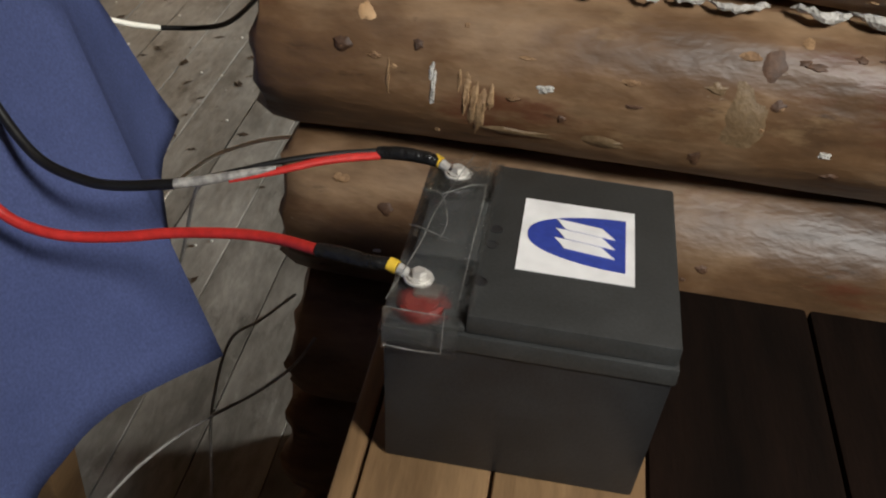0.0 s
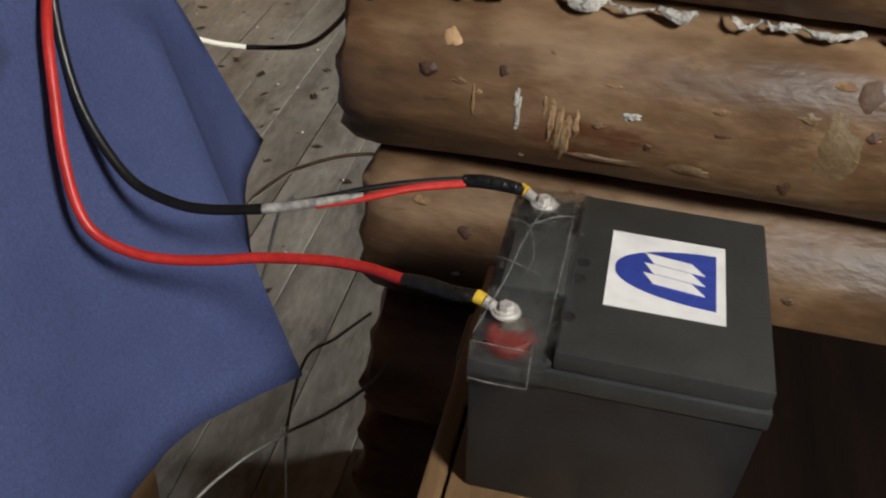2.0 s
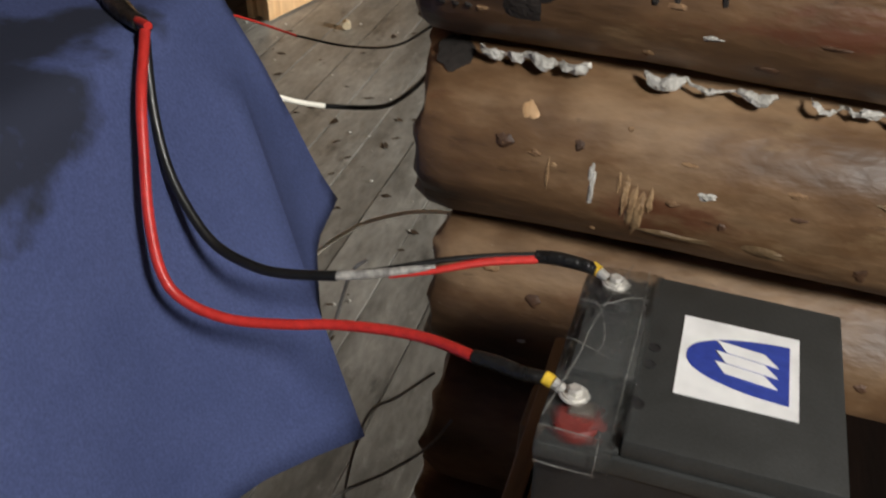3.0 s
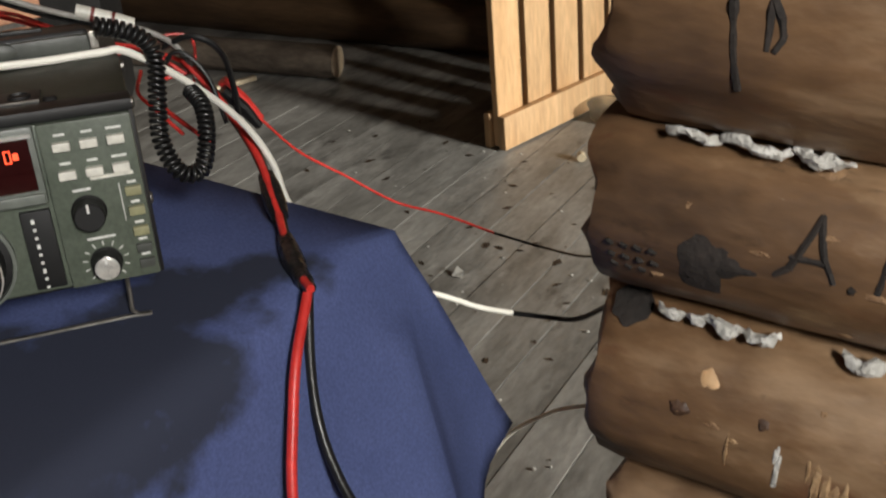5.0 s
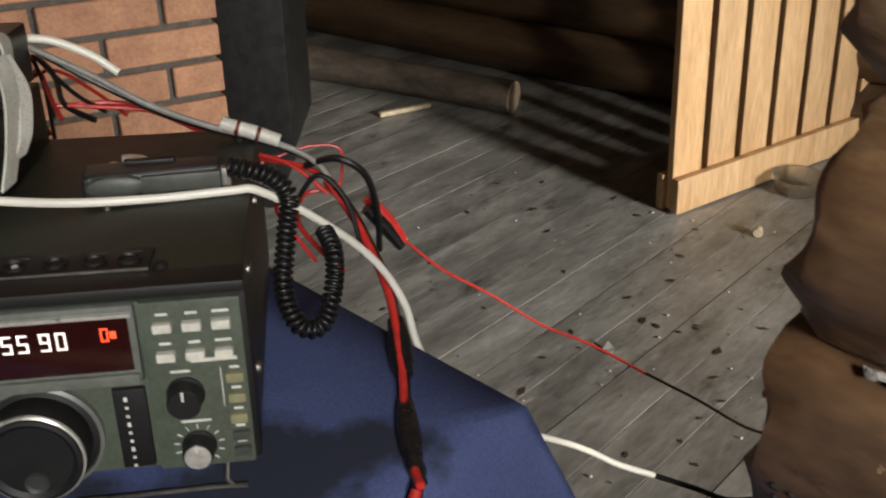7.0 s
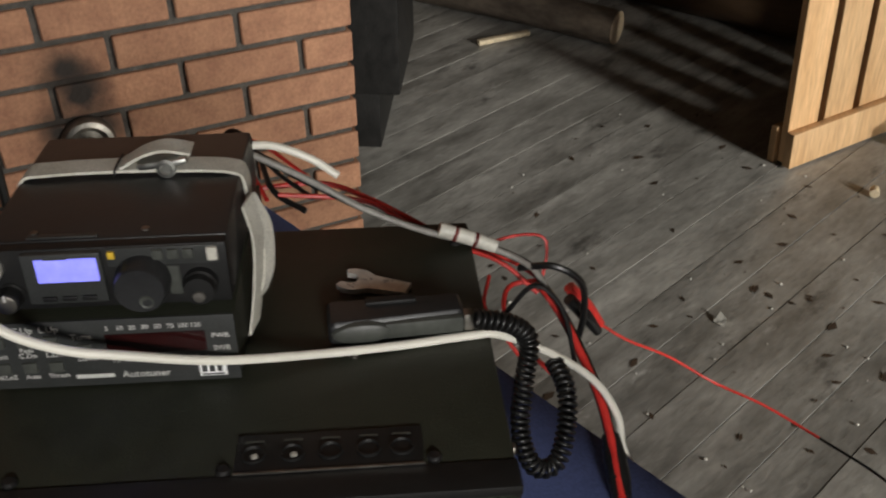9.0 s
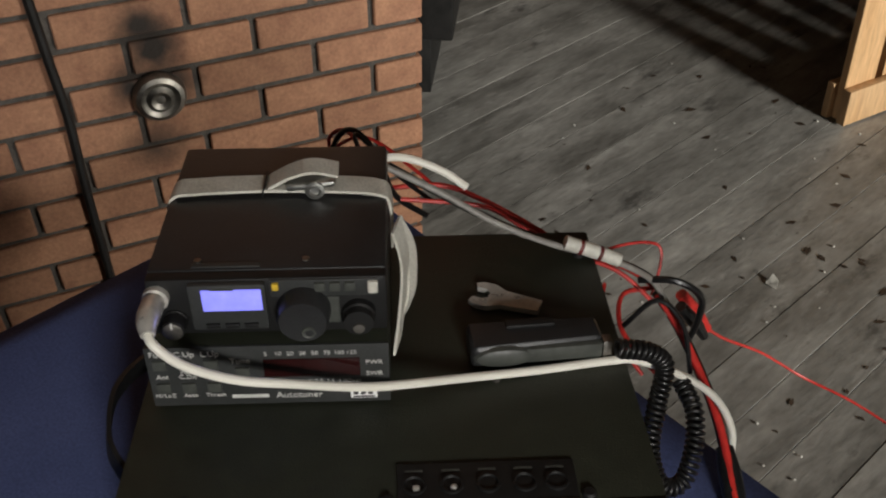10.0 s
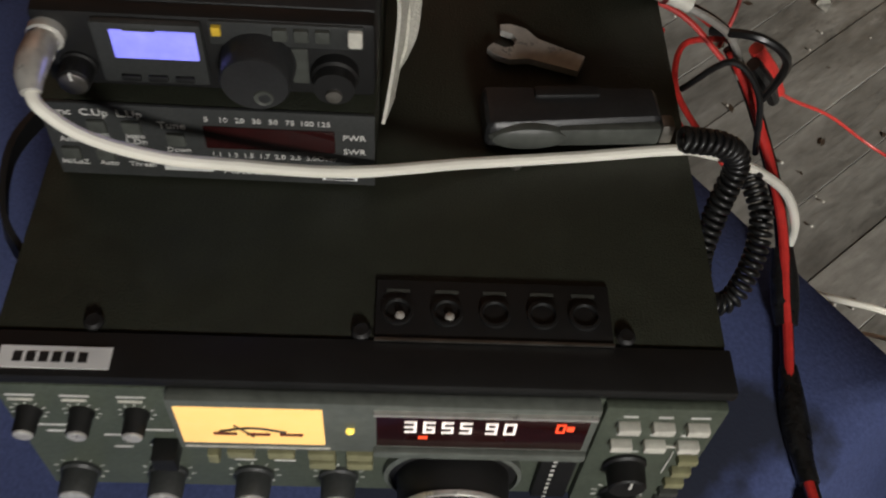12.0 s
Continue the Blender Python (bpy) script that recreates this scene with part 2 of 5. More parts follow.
def clear(name, rough, tint=(1, 1, 1), ior=1.45):
    m = bpy.data.materials.new(name)
    m.use_nodes = True
    b = m.node_tree.nodes["Principled BSDF"]
    b.inputs["Base Color"].default_value = (*tint, 1)
    b.inputs["Transmission Weight"].default_value = 1.0
    b.inputs["Roughness"].default_value = rough
    b.inputs["IOR"].default_value = ior
    n = m.node_tree.nodes.new("ShaderNodeTexNoise")
    n.inputs["Scale"].default_value = 45
    bp = m.node_tree.nodes.new("ShaderNodeBump")
    bp.inputs["Strength"].default_value, bp.inputs["Distance"].default_value = 0.8, 0.012
    m.node_tree.links.new(n.outputs[0], bp.inputs["Height"])
    m.node_tree.links.new(bp.outputs[0], b.inputs["Normal"])
    return m


M_FILM = clear("clear_tape", 0.07, ior=1.30)
M_TUB = clear("clear_plastic", 0.25, (0.95, 0.96, 0.95), 1.25)


# ---- mesh helpers ----
def part(name, bm, mat, parent=None, label="", smooth=35):
    bmesh.ops.recalc_face_normals(bm, faces=bm.faces[:])
    me = bpy.data.meshes.new(name)
    if smooth:
        lim = radians(smooth)
        for f in bm.faces:
            f.smooth = True
        for e in bm.edges:
            if len(e.link_faces) == 2 and e.calc_face_angle(0) > lim:
                e.smooth = False
    bm.to_mesh(me)
    bm.free()
    me.materials.append(mat)
    ob = new(name, me)
    if parent:
        ob.parent = parent
    if label:
        ob["label"] = label
    return ob


def thing(name, m=None, label="", category="", group="", kind=""):
    ob = new(name)
    ob.empty_display_size = 0.02
    ob.matrix_world = m or Matrix.Identity(4)
    return tagged(ob, label, category, group, kind)


def add_box(bm, lo, hi, bev=0.0, m=None, seg=2):
    lo, hi = Vector(lo), Vector(hi)
    r = bmesh.ops.create_cube(bm, size=1.0, matrix=Matrix.Translation((lo + hi) / 2) @ Matrix.Diagonal((*(hi - lo), 1)))
    vs = r["verts"]
    if bev:
        es = list({e for v in vs for e in v.link_edges})
        rb = bmesh.ops.bevel(bm, geom=es, offset=bev, segments=seg, affect="EDGES", profile=0.6)
        vs = list({v for f in rb["faces"] for v in f.verts} | {v for v in vs if v.is_valid})
    if m:
        bmesh.ops.transform(bm, matrix=m, verts=vs)
    return vs


def box(lo, hi, bev=0.0, m=None, seg=2):
    bm = bmesh.new()
    add_box(bm, lo, hi, bev, m, seg)
    return bm


def lathe(profile, n=24, m=None, cap=True):
    """A turned body about z: profile is (radius, height)."""
    bm = bmesh.new()
    rings = [[bm.verts.new((r * math.cos(2 * math.pi * i / n), r * math.sin(2 * math.pi * i / n), z)) for i in range(n)] for r, z in profile]
    for a, b in zip(rings, rings[1:]):
        for i in range(n):
            bm.faces.new((a[i], a[(i + 1) % n], b[(i + 1) % n], b[i]))
    if cap:
        bm.faces.new(rings[-1])
        bm.faces.new(rings[0][::-1])
    if m:
        bmesh.ops.transform(bm, matrix=m, verts=bm.verts[:])
    return bm


def spline(pts, step=6):
    p = [Vector(q) for q in pts]
    p = [2 * p[0] - p[1], *p, 2 * p[-1] - p[-2]]
    out = []
    for a, b, c, d in zip(p, p[1:], p[2:], p[3:]):
        for i in range(step):
            t = i / step
            out.append(0.5 * (2 * b + (c - a) * t + (2 * a - 5 * b + 4 * c - d) * t * t + (3 * b - a - 3 * c + d) * t ** 3))
    out.append(p[-2])
    return out


def tube(pts, r, n=10, step=6, bm=None, straight=False):
    """A round cable through the points; r may be a list along it."""
    bm = bm or bmesh.new()
    c = [Vector(q) for q in pts] if straight else spline(pts, step)
    rs = r if isinstance(r, (list, tuple)) else [r, r]
    up, rings = Vector((0.13, 0.21, 0.97)), []
    for i, q in enumerate(c):
        d = (c[min(i + 1, len(c) - 1)] - c[max(i - 1, 0)]).normalized()
        x = d.cross(up).normalized()
        y = x.cross(d)
        f = i / (len(c) - 1) * (len(rs) - 1)
        k = min(int(f), len(rs) - 2)
        rad = rs[k] + (rs[k + 1] - rs[k]) * (f - k)
        rings.append([bm.verts.new(q + rad * (x * math.cos(2 * math.pi * j / n) + y * math.sin(2 * math.pi * j / n))) for j in range(n)])
        up = y
    for a, b in zip(rings, rings[1:]):
        for j in range(n):
            bm.faces.new((a[j], a[(j + 1) % n], b[(j + 1) % n], b[j]))
    bm.faces.new(rings[0][::-1])
    bm.faces.new(rings[-1])
    return bm


def ribbon(pts, width, thick, across=(1, 0, 0), step=6):
    bm = bmesh.new()
    c, w = spline(pts, step), Vector(across).normalized()
    rows = []
    for i, q in enumerate(c):
        d = (c[min(i + 1, len(c) - 1)] - c[max(i - 1, 0)]).normalized()
        n = d.cross(w).normalized() * thick / 2
        rows.append([bm.verts.new(q + s * w * width / 2 + k * n) for s, k in ((-1, -1), (1, -1), (1, 1), (-1, 1))])
    for a, b in zip(rows, rows[1:]):
        for j in range(4):
            bm.faces.new((a[j], a[(j + 1) % 4], b[(j + 1) % 4], b[j]))
    bm.faces.new(rows[0][::-1])
    bm.faces.new(rows[-1])
    return bm


def flat(poly, z0, z1):
    """A thin plate of that outline."""
    bm = bmesh.new()
    lo, hi = [[bm.verts.new((x, y, z)) for x, y in poly] for z in (z0, z1)]
    bm.faces.new(hi)
    n = len(poly)
    for i in range(n):
        bm.faces.new((lo[i], lo[(i + 1) % n], hi[(i + 1) % n], hi[i]))
    return bm


def lettering(text, size, m, mat, parent, name="lettering", stretch=1.0):
    cu = bpy.data.curves.new(name, "FONT")
    cu.body, cu.size, cu.extrude, cu.align_x, cu.align_y, cu.resolution_u = text, size, 0.00015, "CENTER", "CENTER", 2
    t = bpy.data.objects.new("t", cu)
    me = bpy.data.meshes.new_from_object(t)
    bpy.data.objects.remove(t)
    me.transform(m @ Matrix.Diagonal((stretch, 1, 1, 1)))
    me.materials.append(mat)
    ob = new(name, me)
    ob.parent = parent
    return ob


FRONT = pose(0, 0, 0, 90, 0, 0)      # a sign's plane turned to face -y


# ---- setting ----
def floor_boards():
    base = part("floor", box((-4.1, -2.6, -0.06), (2.6, 3.8, -0.022)), M_SUBFLOOR, None, "", 0)
    tagged(base, "worn grey plank floor with dirt and scuffs", "floor", kind="structure")
    w = 0.098
    shapes = []
    for k in range(5):
        bm = bmesh.new()
        add_box(bm, (-w / 2 + 0.0006, -3.2, -0.022), (w / 2 - 0.0006, 3.2, 0.0), 0.0008, seg=1)
        me = bpy.data.meshes.new("board")
        bm.to_mesh(me)
        bm.free()
        me.materials.append(M_FLOOR)
        shapes.append(me)
    for i in range(68):
        ob = new("board", shapes[i % 5])
        ob.parent = base
        ob.location = (-4.04 + i * w, 0.6, random.uniform(-0.0015, 0.0))


floor_boards()


def skin(x, c, n, rough, seed):
    """How far the hewn skin of a log stands in or out, c and n being the cosine and sine round it."""
    return rough * noise.noise((x * 3 + seed * 7, c * 1.6, n * 1.6)) + rough * 0.45 * noise.noise((x * 11, c * 5 + seed * 3, n * 5))


def log_mesh(length, r, rough=0.006, seed=0, bulge=1.0, n=40, cut=0.0):
    """A peeled log along x, from 0 to length, with a hewn uneven skin."""
    bm = bmesh.new()
    k = max(int(length / 0.035), 6)
    rings = []
    for i in range(k + 1):
        x = length * i / k if i > 2 else (0, 0.010, 0.030)[i]
        end = (0.86, 0.965, 0.995)[i] if i < 3 else 1.0
        ring = []
        for j in range(n):
            a = 2 * math.pi * j / n
            d = skin(x, math.cos(a), math.sin(a), rough, seed)
            rr = (r + d) * end
            jag = cut * noise.noise((seed * 5.1, math.cos(a) * 3, math.sin(a) * 3)) if i == 0 else 0
            ring.append(bm.verts.new((x + jag, rr * math.cos(a), rr * math.sin(a) * bulge)))
        rings.append(ring)
    for a, b in zip(rings, rings[1:]):
        for j in range(n):
            bm.faces.new((a[j], a[(j + 1) % n], b[(j + 1) % n], b[j]))
    c = bm.verts.new((0.004, 0, 0))
    for j in range(n):
        bm.faces.new((c, rings[0][(j + 1) % n], rings[0][j]))
    bm.faces.new(rings[-1])
    return bm


LOG_Y = 0.700
LOG_Z = (0.0, 0.13, 0.285, 0.4535, 0.6135, 0.760, 0.901, 1.056, 1.221, 1.386, 1.546, 1.711, 1.871, 2.031, 2.19)
LOG_H = (0.085, 0.085, 0.088, 0.086, 0.087, 0.076, 0.082, 0.09, 0.088, 0.088, 0.088, 0.09, 0.088, 0.088, 0.088)     # half heights
LOG_D = (0.095, 0.095, 0.096, 0.094, 0.099, 0.094, 0.100, 0.096, 0.097, 0.096, 0.097, 0.096, 0.097, 0.096, 0.096)     # half depths
LOG_X = (-0.21, -0.22, -0.21, -0.218, -0.235, -0.244, -0.237, -0.24, -0.24, -0.26, -0.24, -0.25, -0.26, -0.25, -0.24)


def log_wall():
    wall = thing("wall_partition", None, "wall of stacked brown peeled logs with sawn ends", "log wall", kind="structure")
    for i, (z, x) in enumerate(zip(LOG_Z, LOG_X)):
        bm = log_mesh(2.6 - x, LOG_D[i], 0.007, i + 1, LOG_H[i] / LOG_D[i], 56, 0.014)
        bmesh.ops.transform(bm, matrix=Matrix.Translation((x, LOG_Y, z)), verts=bm.verts[:])
        part("log", bm, M_LOG, wall, smooth=50)
    for i in range(len(LOG_Z) - 1):
        z = (LOG_Z[i] + LOG_H[i] + LOG_Z[i + 1] - LOG_H[i + 1]) / 2
        bm = bmesh.new()
        x = LOG_X[i] + 0.045
        while x < 1.3:
            ln = random.uniform(0.012, 0.045)
            if i > 3 and random.random() < 0.75:
                r = random.uniform(0.0022, 0.0048)
                y = LOG_Y - 0.062
                tube([(x, y + random.uniform(0, .006), z + 0.002), (x + ln * 0.3, y - 0.004, z + random.uniform(-.002, .004)), (x + ln * 0.7, y - random.uniform(0, .006), z), (x + ln, y + .004, z)], [r * .5, r, r * 1.1, r * .4], 7, 4, bm)
            x += ln
        for v in bm.verts:
            v.co += 0.0030 * Vector(noise.noise_vector(v.co * 190)) + 0.003 * Vector(noise.noise_vector(v.co * 80))
        if len(bm.verts):
            tagged(part("caulking", bm, M_TOW, wall, "pale tow packed between the logs"), kind="stuff")
        else:
            bm.free()
    return wall


WALL = log_wall()


def on_log(i, x, h, lift=0.0012):
    """A place on the skin of log i, at height h above its middle, on the side of the bench."""
    a = math.asin(max(-0.98, min(0.98, h / LOG_H[i])))
    c, n = math.cos(a), math.sin(a)
    d = skin(x - LOG_X[i], -c, n, 0.007, i + 1)
    return Vector((x, LOG_Y - (LOG_D[i] + d + 0.0006 + lift) * c, LOG_Z[i] + (LOG_H[i] + d) * n))


def burnt_patch(i, x, h, rx, rz, seed):
    bm = bmesh.new()
    rise = 0.0006 + min(rx, rz) * 0.02
    c = bm.verts.new(on_log(i, x, h, rise))
    n, rings = 28, []
    for f in (0.5, 1.0):
        ring = []
        for j in range(n):
            a = 2 * math.pi * j / n
            q = f * (1 + 0.55 * noise.noise((math.cos(a) * 1.4 + seed, math.sin(a) * 1.4, seed)))
            ring.append(bm.verts.new(on_log(i, x + rx * q * math.cos(a), h + rz * q * math.sin(a), rise if f < 1 else -0.0012)))
        rings.append(ring)
    for j in range(n):
        bm.faces.new((c, rings[0][j], rings[0][(j + 1) % n]))
        bm.faces.new((rings[0][j], rings[1][j], rings[1][(j + 1) % n], rings[0][(j + 1) % n]))
    return bm


def burnt_stroke(i, pts, r, bm):
    q = []
    sink = 0.0007 - r * 0.85
    for (x0, h0), (x1, h1) in zip(pts, pts[1:]):
        for k in range(5):
            f = k / 4
            q.append(on_log(i, x0 + (x1 - x0) * f, h0 + (h1 - h0) * f, sink + random.uniform(-.0003, .0003)))
    q = [b for a, b in zip([None] + q, q) if a is None or (b - a).length > 1e-4]
    tube(q, [r * random.uniform(.7, 1.2) for _ in range(6)], 6, 2, bm)


def burnt_marks():
    part("burnt_blot", burnt_patch(5, -0.153, -0.008, 0.018, 0.026, 3.1), M_CHAR, WALL, "black burnt blot")
    part("burnt_blot", burnt_patch(5, -0.138, -0.004, 0.016, 0.008, 5.3), M_CHAR, WALL, "black burnt blot")
    part("burnt_blot", burnt_patch(4, -0.212, 0.072, 0.014, 0.010, 8.1), M_CHAR, WALL, "black burnt blot")
    for strokes in ([[(-.110, .000), (-.102, .006), (-.089, .038), (-.083, .018), (-.075, .002)], [(-.103, .014), (-.082, .014)]],
                    [[(-.050, .002), (-.046, .040), (-.036, .018), (-.024, .042), (-.018, .004)]],
                    [[(-.065, .000), (-.063, .003)]]):
        bm = bmesh.new()
        for s in strokes:
            burnt_stroke(5, s, 0.0026, bm)
        part("carved_letter", bm, M_CHAR, WALL, "burnt carved letter")
    for s in ([(-.156, .03), (-.153, .01), (-.147, -.026)], [(-.134, .03), (-.128, .02), (-.125, .008), (-.129, .0)], [(-.134, .03), (-.133, .0)]):
        bm = bmesh.new()
        burnt_stroke(6, s, 0.003, bm)
        part("burnt_mark", bm, M_CHAR, WALL, "charred tool mark")
    for row in range(3):
        for col in range(4 - (row == 2)):
            x, h = -0.220 + col * 0.0100 + row * .001, -0.002 - row * 0.010
            bm = bmesh.new()
            burnt_stroke(5, [(x, h), (x + .005, h - .002)], 0.0020, bm)
            part("branded_dot", bm, M_CHAR, WALL)
    for x, h, w, ht, mat in ((-.088, .012, .0028, .008, M_TOW), (-.086, .000, .0030, .014, M_TOW), (-.060, .000, .0040, .018, M_SCRAPE), (-.054, -.010, .0040, .022, M_SCRAPE), (-.048, -.016, .0050, .022, M_SCRAPE), (-.041, -.002, .003, .012, M_SCRAPE), (-.066, .008, .002, .009, M_SCRAPE),
                             (-.121, .002, .0016, .014, M_SCRAPE), (-.142, .046, .007, .006, M_PINE), (-.117, .012, .004, .002, M_SCRAPE), (.150, .004, .022, .024, M_SCUFF), (.124, .026, .010, .004, M_SCUFF), (-.02, -.03, .03, .004, M_SCUFF), (.05, -.028, .02, .005, M_SCUFF)):
        part("scraped_paint", burnt_patch(4, x, h, w, ht, x * 50), mat, WALL, "pale scraped streak")
    for i, x, h, s in ((4, -.158, .024, .007), (4, .161, .044, .010), (4, -.1, .03, .005), (4, .17, .02, .006), (5, .03, .03, .006), (6, -.05, -.02, .007), (4, .12, -.03, .007), (3, -.12, .03, .007)):
        part("knot", burnt_patch(i, x, h, s, s * .8, x * 31), M_KNOT, WALL, "dark knot")
        part("knot_heart", burnt_patch(i, x + .001, h, s * .45, s * .4, x * 17), M_LOGEND, WALL)
    for k in range(60):
        i = random.choice((3, 4, 4, 5, 5, 6))
        part("scuff", burnt_patch(i, random.uniform(-.19, .32), random.uniform(-.05, .06), random.uniform(.002, .010), random.uniform(.001, .004), k * 1.7), random.choice((M_LOGEND, M_KNOT, M_PINE, M_KNOT, M_TOW) if k % 3 == 0 else (M_LOGEND, M_KNOT)), WALL)


burnt_marks()


def plain_walls():
    def slab(name, label, mat, lo, hi, m=None):
        ob = part(name, box(lo, hi, 0, m), mat, None, "", 0)
        return tagged(ob, label, "wall", kind="structure")
    # unseen, behind the camera, with an added window opening that lets in weak sky light
    slab("wall_south_1", "unseen dark log wall beside an added window opening", M_DARKLOG, (-4.1, -2.6, 0), (0.8, -2.45, 2.3))
    slab("wall_south_2", "unseen dark log wall beside an added window opening", M_DARKLOG, (1.8, -2.6, 0), (2.6, -2.45, 2.3))
    slab("wall_south_3", "unseen dark log wall under an added window opening", M_DARKLOG, (0.8, -2.6, 0), (1.8, -2.45, 1.1))
    slab("wall_south_4", "unseen dark log wall over an added window opening", M_DARKLOG, (0.8, -2.6, 2.0), (1.8, -2.45, 2.3))
    # the unseen east wall; its doorway opening bounds the daylight beam
    slab("wall_east_1", "dark log wall beside the doorway", M_DARKLOG, (2.45, -2.45, 0), (2.6, 1.5, 2.3))
    slab("wall_east_2", "dark log wall beside the doorway", M_DARKLOG, (2.45, 2.3, 0), (2.6, 3.8, 2.3))
    slab("wall_east_3", "dark log wall over the doorway", M_DARKLOG, (2.45, 1.5, 2.05), (2.6, 2.3, 2.3))
    tagged(part("ceiling", box((-4.1, -2.6, 2.3), (2.6, 3.8, 2.36)), M_CEIL, None, "", 0), "brown board ceiling", "ceiling", kind="structure")


plain_walls()


def far_logs(name, label, start, angle, length, count, mat):
    wall = thing(name, pose(*start, 0, 0, angle), label, "log wall", kind="structure")
    for i in range(count):
        bm = log_mesh(length, 0.115, 0.008, 30 + i, 0.88, 28)
        bmesh.ops.transform(bm, matrix=Matrix.Translation((0, 0.1, 0.09 + i * 0.19)), verts=bm.verts[:])
        part("log", bm, mat, wall, smooth=50)


M_WALLLOG = material("dark_brown_log", (0.17, 0.10, 0.052), (0.06, 0.034, 0.019), 0.6, scale=7, stretch=(0.3, 1.5, 1.5), fine=60, bump=0.4, per_object=0.2)
far_logs("wall_north", "dark brown log wall in shade", (-3.85, 2.425, 0), 9.9, 6.6, 12, M_WALLLOG)
far_logs("wall_west", "yellowish brown log wall in shade", (-3.13, 3.35, 0), -96, 6.0, 12, M_WALLLOG)


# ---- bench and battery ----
# Near-black base colour carries the shade that lies right of the battery.
M_SHADESEAT = material("shade_coloured_board", (0.014, 0.0075, 0.0050), (0.004, 0.0028, 0.0022), 0.9, spec=0.08, scale=8, stretch=(2, 0.3, 1), bump=0.2)
BM = pose(0.0095, 0.4100, 0.4950, 0, 0, -0.8)      # the bench top, where the battery stands


def bench():
    b = thing("bench", BM, "narrow bench of brown worn planks under the battery", "bench")
    edges = (-0.104, -0.088, -0.0085, 0.087)
    for a, c in zip(edges, edges[1:]):
        part("plank", box((a + 0.001, -0.95, -0.032), (c - 0.001, 0.15, 0.0), 0.003), M_BENCH, b)
    # Bench boards past the battery, with their shade put into the colour.
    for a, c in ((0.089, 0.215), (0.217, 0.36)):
        part("seat_board", box((a, -0.95, -0.040), (c, 0.15, -0.008), 0.004), M_SHADESEAT, b, "seat board coloured near black for shade")
    for y in (-0.85, 0.10):
        part("cross_rail", box((-0.112, y - 0.025, -0.10), (0.35, y + 0.025, -0.032), 0.004), M_BENCH, b)
        for x in (-0.085, 0.32):
            part("leg", box((x - 0.025, y - 0.024, -0.495), (x + 0.025, y + 0.024, -0.10), 0.004), M_BENCH, b)


bench()


def eyelet(parent, at, yaw):
    """A ring terminal under a hex bolt."""
    m = Matrix.Translation(at) @ pose(0, 0, 0, 0, 0, yaw)
    r = part("ring_terminal", lathe([(0.0082, 0), (0.0086, 0.0006), (0.0082, 0.0014), (0.0045, 0.0014)], 20, m), M_CHROME, parent, "bright ring terminal")
    part("washer", lathe([(0.0068, 0.0014), (0.0068, 0.0026), (0.003, 0.0026)], 20, m), M_CHROME, r)
    part("bolt", lathe([(0.0045, 0.0026), (0.0047, 0.0056), (0.0036, 0.0064), (0.0016, 0.0058)], 6, m), M_CHROME, r)
    part("crimp_sleeve", tube([m @ Vector((-0.006, 0, .001)), m @ Vector((-0.013, 0, 0.003))], [0.0032, 0.0036], 10, 3), M_CHROME, r)
    part("sleeve", tube([m @ Vector((-0.0135, 0, .003)), m @ Vector((-0.019, 0, 0.004))], [0.0042, 0.0042], 12, 3), M_YELLOW, r, "yellow insulating sleeve")


